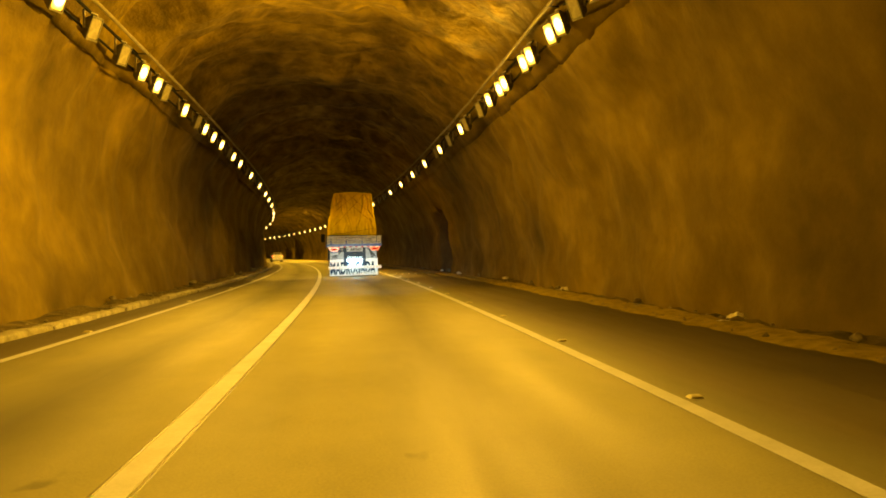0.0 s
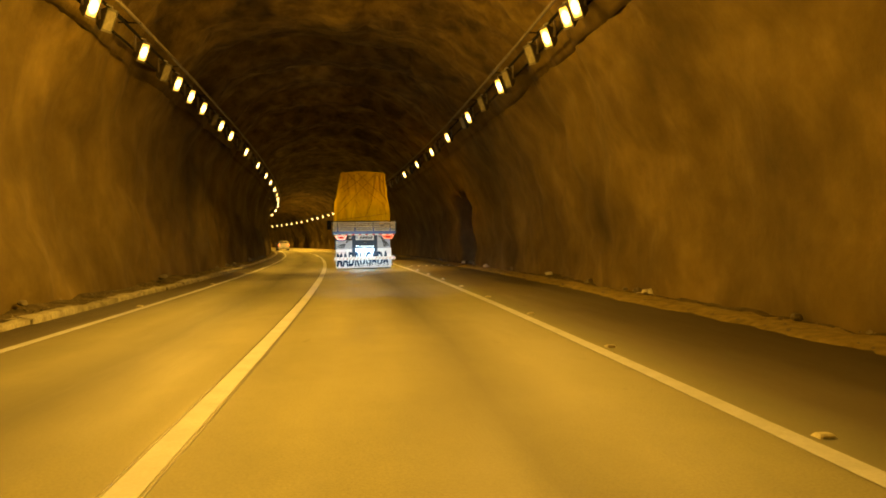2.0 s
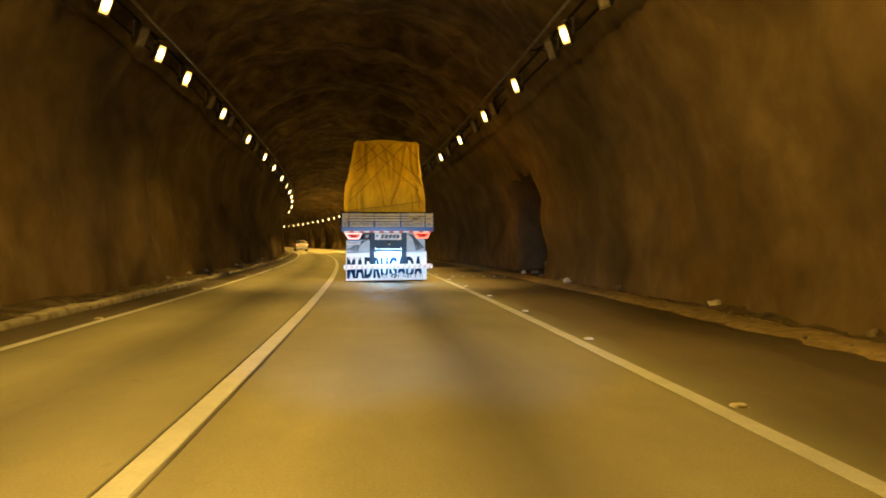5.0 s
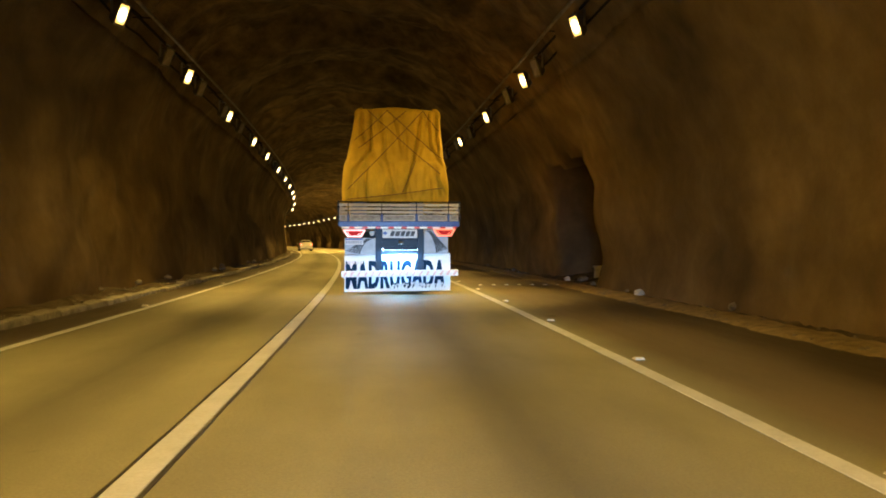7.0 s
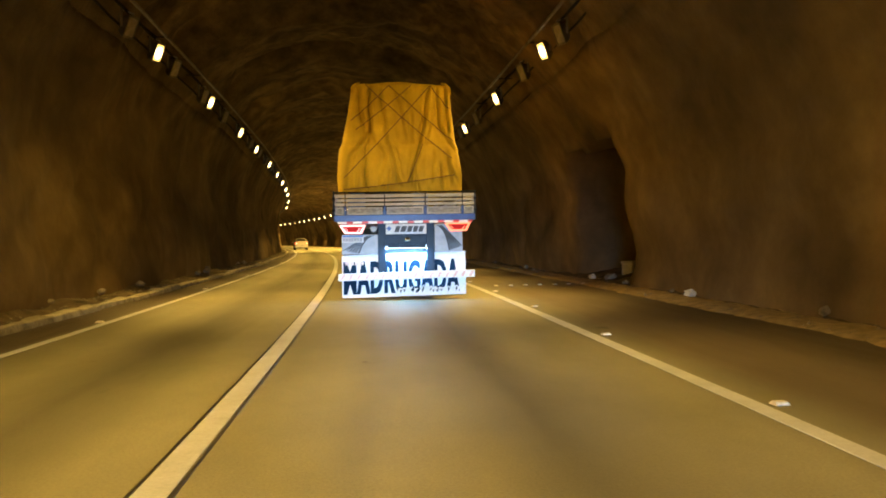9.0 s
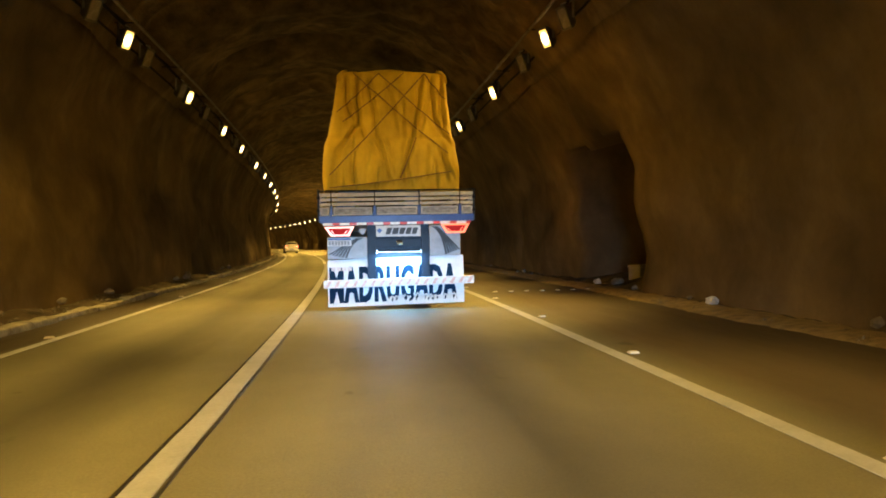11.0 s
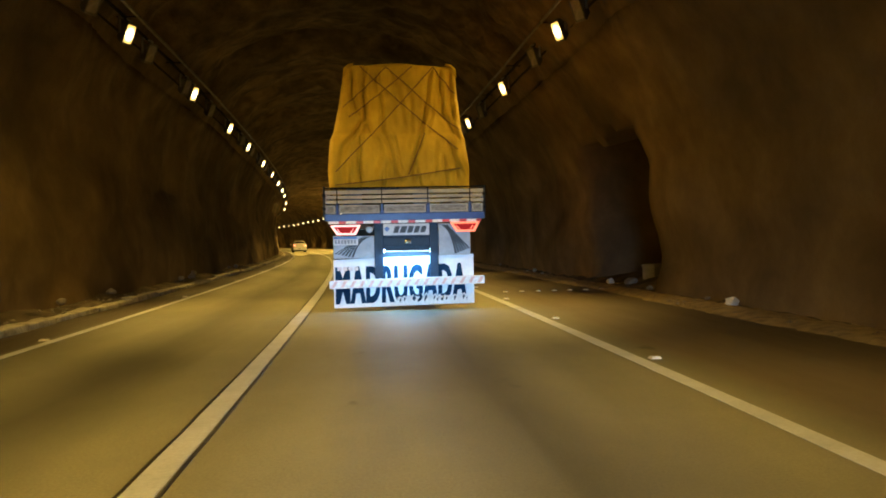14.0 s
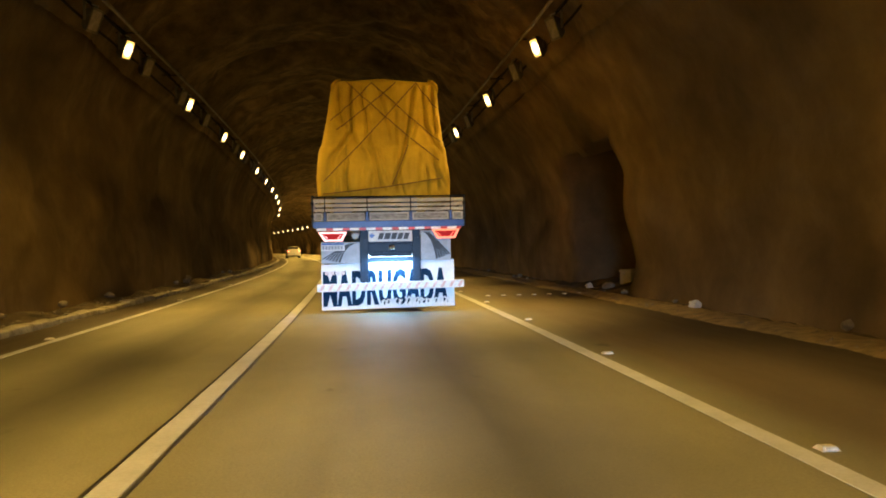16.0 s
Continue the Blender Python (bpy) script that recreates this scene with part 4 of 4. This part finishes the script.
        part("rim", bm, rim_mat, lamp, "glowing pink-white rim" if x0 < 0 else "glowing orange-red rim")
        part("lens", prism(inner, -0.066, -0.058), RED_LENS, lamp, "deep red lens")
        for d in (-0.09, 0.08):
            part("bar", prism([(cx + d - 0.008, cz - 0.045), (cx + d + 0.008, cz - 0.045), (cx + d * 1.6 + 0.006, cz + 0.02), (cx + d * 1.6 - 0.006, cz + 0.02)], -0.07, -0.064), rim_mat, lamp)
    # name board under the beam: emblem and slanting bars
    board = part("name_board", boxed(-0.37, 0.392, -0.05, -0.03, 1.235, 1.425, 0.01), PLATE, truck, "pale sign board with slanted black bars")
    part("emblem", prism([(-0.31, 1.385), (-0.26, 1.345), (-0.31, 1.29), (-0.36, 1.345)], -0.056, -0.05), BLUE, board)
    x = -0.21
    for w in (0.10, 0.115, 0.105, 0.10, 0.10):
        part("bar", prism([(x, 1.275), (x + w - 0.018, 1.275), (x + w + 0.02, 1.385), (x + 0.035, 1.385)], -0.056, -0.05), INK_BLACK, board)
        x += w + 0.006
    part("ornament", prism([(-0.66, 1.40), (-0.62, 1.36), (-0.60, 1.41), (-0.57, 1.36), (-0.53, 1.40), (-0.55, 1.31), (-0.60, 1.27), (-0.65, 1.31)], -0.06, -0.04), GREY_PANEL, truck, "small silver ornament")
    # number plate with plain bars
    plate = part("number_plate", boxed(-1.19, -0.785, -0.062, -0.05, 1.085, 1.225, 0.008), PLATE, truck, "white number plate with a blue band")
    part("band", boxed(-1.18, -0.795, -0.066, -0.06, 1.187, 1.222), BLUE, plate)
    for k in range(7):
        part("bar", boxed(-1.165 + k * 0.052, -1.165 + k * 0.052 + 0.034, -0.066, -0.06, 1.108, 1.172), PLATE_INK, plate)
    # side panels with fans of dark stripes
    for side, x0, x1, z0, z1 in ((-1, -1.19, -0.52, 0.865, 1.235), (1, 0.545, 1.075, 0.895, 1.42)):
        panel = part("side_panel", boxed(x0, x1, -0.04, -0.02, z0, z1, 0.006), GREY_PANEL, truck, "silver panel with a fan of dark curved stripes")
        for k in range(6):
            bm = bmesh.new()
            a, b = [], []
            # from the upper inner corner the stripes sweep outward and hang down, fanning apart
            w, h = x1 - x0, z1 - z0
            p0 = (0.97 - 0.045 * k, 0.97)
            p1 = (0.50 - 0.02 * k + 0.02 * (5 - k), 0.62 - 0.055 * k + 0.02)
            p2 = (0.04 + 0.085 * (5 - k), 0.05 + 0.03 * k)
            for i in range(13):
                f = i / 12
                fx = (1 - f) ** 2 * p0[0] + 2 * f * (1 - f) * p1[0] + f * f * p2[0]
                fz = (1 - f) ** 2 * p0[1] + 2 * f * (1 - f) * (p1[1] + 0.25) + f * f * p2[1]
                px = x0 + w * fx if side < 0 else x1 - w * fx
                pz = z0 + h * fz
                half = 0.007 + 0.012 * f
                a.append(bm.verts.new((max(x0 + 0.006, px - half), -0.044, pz)))
                b.append(bm.verts.new((min(x1 - 0.006, px + half), -0.044, pz)))
            for i in range(12):
                bm.faces.new((a[i], b[i], b[i + 1], a[i + 1]))
            made = bmesh.ops.extrude_face_region(bm, geom=list(bm.faces))["geom"]
            bmesh.ops.translate(bm, verts=[g for g in made if isinstance(g, bmesh.types.BMVert)], vec=(0, 0.004, 0))
            bmesh.ops.recalc_face_normals(bm, faces=bm.faces)
            part("stripe", bm, INK_BLACK, panel)
    # mud flap with the lettering
    flap = part("mud_flap", prism([(-1.192, 0.05), (1.135, 0.088), (1.128, 0.905), (0.39, 0.885), (-0.5, 0.868), (-1.194, 0.845)], 0.0, 0.016), WHITE_FLAP, truck, "white rubber mud flap with tall dark blue letters")
    lettering("MADRUGADA", 2.16, 0.625, INK, flap, (-1.155, -0.002, 0.105), bold=0.022, slope=0.017, stem=0.012, label="tall dark blue letters")
    for x, loops, size in ((-0.17, 4, 0.055), (0.13, 1, 0.038), (0.24, 5, 0.066), (0.60, 7, 0.055)):
        bm = bmesh.new()
        pts = []
        for i in range(loops * 10 + 1):
            q = i / 10 * 2 * math.pi
            pts.append(Vector((x + 0.011 * q + 0.028 * math.sin(q) + 0.3 * size * math.cos(q), -0.010, 0.165 + 0.017 * x + size * math.cos(q) * (1 + 0.5 * math.sin(1.9 * q + x * 9)))))
        tube(bm, pts, 0.015, 5)
        part("script_bar", bm, WHITE_FLAP, flap, "white looped handwriting stroke")
    for k in range(4):
        part("small_bar", boxed(-1.13 + 0.09 * k, -1.13 + 0.09 * k + 0.07, -0.014, -0.004, 0.665, 0.725, 0.002), SCRIPT, flap)
    # chassis between the flaps: two columns, cross-member, LED bar
    for x0, x1 in ((-0.52, -0.375), (0.395, 0.54)):
        part("column", boxed(x0, x1, -0.05, -0.008, 0.53, 1.3, 0.01), NAVY, truck)
    part("back_plate", boxed(-0.52, 0.54, 0.03, 0.08, 0.84, 1.46, 0.01), NAVY, truck, "dark navy chassis plate")
    part("cross_member", boxed(-0.38, 0.4, -0.02, 0.06, 1.05, 1.2, 0.015), NAVY, truck)
    part("hook", lathe_x([(-0.05, 0.035), (-0.02, 0.045), (0.02, 0.045), (0.05, 0.035)], 14), CHROME, truck).matrix_local = Matrix.Translation((0.03, -0.05, 1.13))
    bar = part("led_bar", boxed(-0.37, 0.395, -0.16, -0.125, 0.978, 0.995, 0.004), NAVY, truck, "white LED bar under the beam")
    part("led_strip", boxed(-0.355, 0.38, -0.158, -0.127, 0.969, 0.977), WHITE_LED, bar, "glowing white LED strip")
    for x in (-0.36, 0.385):
        part("bar_arm", boxed(x - 0.018, x + 0.018, -0.13, -0.01, 0.95, 1.02, 0.005), CHROME, bar)
    # bumper with slanting red stripes
    bumper = part("bumper", boxed(-1.262, 1.292, -0.13, -0.06, 0.395, 0.53, 0.012, slope=0.0155), WHITE_TAPE, truck, "white bumper with slanting red stripes")
    for k in range(17):
        x = -1.235 + 0.15 * k
        z = 0.0155 * x
        part("stripe", prism([(x, 0.412 + z), (x + 0.055, 0.412 + z), (x + 0.115, 0.515 + z), (x + 0.06, 0.515 + z)], -0.134, -0.129), FADED_RED, bumper)
    for x in (-0.7, 0.72):
        part("bumper_arm", boxed(x - 0.04, x + 0.04, -0.06, 0.9, 0.42, 0.5, 0.01), BLACK, truck)
    # running gear
    for x in (-0.42, 0.42):
        part("chassis_rail", boxed(x - 0.04, x + 0.04, 0.1, 10.4, 1.0, 1.3, 0.01), BLACK, truck)
    tyre_profile = [(-0.13, 0.30), (-0.14, 0.42), (-0.12, 0.49), (-0.08, 0.505), (0.08, 0.505), (0.12, 0.49), (0.14, 0.42), (0.13, 0.30)]
    for y in (1.5, 2.8, 9.6):
        for x in ((-1.05, -0.74, 0.74, 1.05) if y < 5 else (-1.02, 1.02)):
            w = part("wheel", lathe_x(tyre_profile), RUBBER, truck, "", True)
            w.matrix_local = Matrix.Translation((x, y, 0.505))
            part("rim", lathe_x([(-0.10, 0.12), (-0.12, 0.30), (0.12, 0.30), (0.10, 0.12)]), CHROME, w, "", True)
        part("axle", lathe_x([(-1.0, 0.06), (-0.2, 0.06), (-0.15, 0.15), (0.15, 0.15), (0.2, 0.06), (1.0, 0.06)], 14), BLACK, truck, "", True).matrix_local = Matrix.Translation((0, y, 0.505))
    cab = part("cab", prism([(-1.22, 0.7), (1.22, 0.7), (1.22, 2.2), (1.1, 2.85), (-1.1, 2.85), (-1.22, 2.2)], 8.5, 10.5, 0.06), CAB_PAINT, truck, "dark blue truck cab")
    part("rear_window", boxed(-0.7, 0.7, 8.485, 8.5, 2.0, 2.55, 0.01), CAR_GLASS, cab)
    for side in (-1, 1):
        part("side_window", boxed(side * 1.215 - 0.012, side * 1.215 + 0.012, 9.1, 10.1, 1.75, 2.2, 0.008), CAR_GLASS, cab)
        part("mirror", boxed(side * 1.5 - 0.12, side * 1.5 + 0.12, 10.2, 10.3, 1.85, 2.35, 0.03), BLACK, cab)
        bm = bmesh.new()
        tube(bm, [Vector((side * 1.2, 10.3, 2.3)), Vector((side * 1.45, 10.26, 2.3))], 0.018)
        part("mirror_arm", bm, BLACK, cab)
    return truck


truck = build_truck()


def build_tarp():
    """The canvas over the load, with its ropes. It lies on the truck and is a thing of its own."""
    load = thing("tarpaulin", spot_on(TRUCK_S, TRUCK_V), "creased ochre-yellow canvas tarpaulin roped over a tall truck load", "tarpaulin")
    bm, folds = tarp_mesh()
    part("canvas", bm, CANVAS, load, "", True)

    def rope(a, b):
        bm = bmesh.new()
        pts = []
        for i in range(25):
            x, z = a[0] + (b[0] - a[0]) * i / 24, a[1] + (b[1] - a[1]) * i / 24
            pts.append(Vector((x, 0.15 + folds(x, z) + 0.04 * (z - 2.0) - 0.032, z - 0.02 * math.sin(math.pi * i / 24))))
        tube(bm, pts, 0.0105, 5)
        part("rope", bm, ROPE, load, "thin dark rope", True)

    rope((-0.71, 4.07), (0.90, 2.66))
    rope((0.52, 4.07), (-1.13, 2.30))
    rope((-0.27, 4.07), (-1.0, 3.38))
    rope((-0.27, 4.07), (0.94, 3.0))
    rope((0.16, 4.07), (-0.90, 3.22))
    rope((0.52, 4.07), (0.88, 3.62))
    rope((-1.14, 2.08), (0.95, 2.35))
    rope((0.36, 2.95), (0.07, 2.24))
    # folded corners hanging out above
    for side, w in ((-1, 0.965), (1, 0.89)):
        flap = prism([(side * w, 3.93), (side * (w + 0.03), 3.90), (side * (w + 0.015), 4.03), (side * (w - 0.06), 4.105), (side * (w - 0.16), 4.125), (side * (w - 0.05), 4.07)], 0.19, 0.36, 0.006)
        part("corner_fold", flap, CANVAS, load)
    return load


build_tarp()
led = spot_on(TRUCK_S, TRUCK_V) @ Matrix.Translation((0.01, -0.145, 0.95)) @ Matrix.Rotation(radians(15), 4, "X")
lamp_light("led_light", led, watt=42.0, colour=(0.26, 0.64, 1.0), size=0.72, size_y=0.03)
led = spot_on(TRUCK_S, TRUCK_V) @ Matrix.Translation((0.01, -0.165, 0.95)) @ Matrix.Rotation(radians(-38), 4, "X")
lamp_light("led_light", led, watt=15.0, colour=(0.26, 0.64, 1.0), size=0.72, size_y=0.03)


# ---------------------------------------------------------------- car in the other lane
def build_car(m, label):
    car = thing("car", m, label, "car")
    # outline stations along y: (y, half width, floor, waist, roof, roof half width)
    st = [(0.0, 0.74, 0.42, 0.78, 0.80, 0.60), (0.06, 0.80, 0.30, 0.95, 0.98, 0.62), (0.25, 0.84, 0.24, 0.98, 1.16, 0.60), (0.62, 0.86, 0.22, 0.97, 1.42, 0.56),
          (1.2, 0.87, 0.2, 0.95, 1.48, 0.57), (2.0, 0.87, 0.2, 0.93, 1.47, 0.58), (2.6, 0.87, 0.2, 0.92, 1.30, 0.60), (3.1, 0.86, 0.2, 0.90, 0.95, 0.66),
          (3.6, 0.83, 0.22, 0.80, 0.84, 0.62), (3.95, 0.72, 0.28, 0.66, 0.70, 0.52)]
    bm = bmesh.new()
    rings = []
    for y, w, lo, waist, roof, rw in st:
        prof = [(-w * 0.92, lo), (-w, lo + 0.12), (-w, (lo + waist) / 2), (-w * 0.97, waist), (-rw, roof - 0.04), (-rw * 0.8, roof), (0, roof + 0.015)]
        prof += [(-x, z) for x, z in prof[-2::-1]]
        rings.append([bm.verts.new((x, y, z)) for x, z in prof])
    for a, b in zip(rings, rings[1:]):
        for k in range(len(a) - 1):
            bm.faces.new((a[k], a[k + 1], b[k + 1], b[k]))
        bm.faces.new((a[-1], a[0], b[0], b[-1]))
    bm.faces.new(rings[0][::-1])
    bm.faces.new(rings[-1])
    bmesh.ops.recalc_face_normals(bm, faces=bm.faces)
    part("body", bm, CAR_PAINT, car, "", True)
    part("rear_window", prism([(-0.56, 1.06), (0.56, 1.06), (0.50, 1.36), (-0.50, 1.36)], 0.27, 0.30), CAR_GLASS, car).matrix_local = Matrix.Translation((0, 0.02, 0))
    for side in (-1, 1):
        win = prism([(0.75, 1.0), (2.75, 0.97), (2.35, 1.34), (1.0, 1.40)], -0.01, 0.01)
        win.transform(Matrix(((0, 1, 0, side * 0.765), (1, 0, 0, 0), (0, 0, 1, 0), (0, 0, 0, 1))))
        part("side_window", win, CAR_GLASS, car)
        lamp = part("tail_lamp", boxed(side * 0.66 - 0.13, side * 0.66 + 0.13, 0.0, 0.10, 0.78, 0.93, 0.02), CAR_LENS, car, "lit red tail lamp")
        part("light_guide", boxed(side * 0.66 - 0.10, side * 0.66 + 0.10, -0.008, 0.002, 0.82, 0.89, 0.01), CAR_GUIDE, lamp)
        part("mirror", boxed(side * 0.95 - 0.09, side * 0.95 + 0.09, 2.55, 2.67, 0.95, 1.09, 0.03), CAR_PAINT, car)
        for y in (0.72, 3.25):
            wheel = part("wheel", lathe_x([(-0.09, 0.19), (-0.10, 0.27), (-0.08, 0.305), (0.08, 0.305), (0.10, 0.27), (0.09, 0.19)]), RUBBER, car, "", True)
            wheel.matrix_local = Matrix.Translation((side * 0.77, y, 0.305))
            part("rim", lathe_x([(-0.08, 0.05), (-0.095, 0.19), (0.095, 0.19), (0.08, 0.05)], 18), CHROME, wheel, "", True)
    part("rear_bumper", boxed(-0.78, 0.78, -0.06, 0.12, 0.34, 0.56, 0.05), CAR_PAINT, car)
    p = part("number_plate", boxed(-0.21, 0.21, -0.075, -0.06, 0.44, 0.55, 0.005), PLATE, car, "white number plate with a blue band")
    part("band", boxed(-0.205, 0.205, -0.079, -0.074, 0.525, 0.548), BLUE, p)
    for k in range(7):
        part("bar", boxed(-0.18 + k * 0.052, -0.18 + k * 0.052 + 0.034, -0.079, -0.074, 0.45, 0.515), INK_BLACK, p)
    return car


build_car(spot_on(146.0, -1.45, 0.0, 0.8), "silver-grey hatchback with lit red tail lamps on the asphalt road")

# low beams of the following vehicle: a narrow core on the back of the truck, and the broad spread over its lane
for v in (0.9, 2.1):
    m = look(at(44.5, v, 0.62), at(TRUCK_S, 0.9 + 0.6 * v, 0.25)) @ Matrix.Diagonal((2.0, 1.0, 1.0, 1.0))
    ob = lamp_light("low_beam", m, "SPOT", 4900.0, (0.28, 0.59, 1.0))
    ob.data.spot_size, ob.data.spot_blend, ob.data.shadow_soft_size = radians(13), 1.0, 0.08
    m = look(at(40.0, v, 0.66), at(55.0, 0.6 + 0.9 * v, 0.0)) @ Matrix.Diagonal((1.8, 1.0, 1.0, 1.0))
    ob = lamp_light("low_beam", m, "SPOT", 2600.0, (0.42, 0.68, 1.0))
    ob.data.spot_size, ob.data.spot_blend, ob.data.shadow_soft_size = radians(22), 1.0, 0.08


# ---------------------------------------------------------------- kerb stones
def kerb_stone_mesh(seed):
    rnd = random.Random(seed)
    bm = boxed(-0.12, 0.12, -1.004, 1.004, -0.08, 0.08, 0.035)
    bmesh.ops.subdivide_edges(bm, edges=[e for e in bm.edges if e.calc_length() > 0.7], cuts=7)
    for v in bm.verts:
        n = noise.noise(v.co * 6 + Vector((seed * 9.0, 0, 0)))
        v.co += Vector((0.035 * n, 0.0, 0.035 * noise.noise(v.co * 5 + Vector((0, seed * 4.0, 2)))))
    corner = rnd.choice((-1, 1))
    for v in bm.verts:
        if v.co.y * corner > 0.9 and v.co.z > 0.04 and v.co.x > 0:
            v.co.z -= rnd.uniform(0.01, 0.05)
    mesh = bpy.data.meshes.new("kerb_stone")
    bm.to_mesh(mesh)
    bm.free()
    mesh.materials.append(KERB)
    return mesh


kerb_meshes = [kerb_stone_mesh(k) for k in range(7)]
laid = random.Random(21)
for k in range(60):
    if laid.random() < 0.04:
        continue
    ob = new("kerb_stone", kerb_meshes[laid.randrange(7)])
    ob.parent = kerb
    ob.matrix_world = spot_on(10.0 + 2.006 * k, -3.70 + laid.uniform(-0.035, 0.035), 0.018 + laid.uniform(-0.03, 0.012), laid.uniform(-0.3, 0.3))
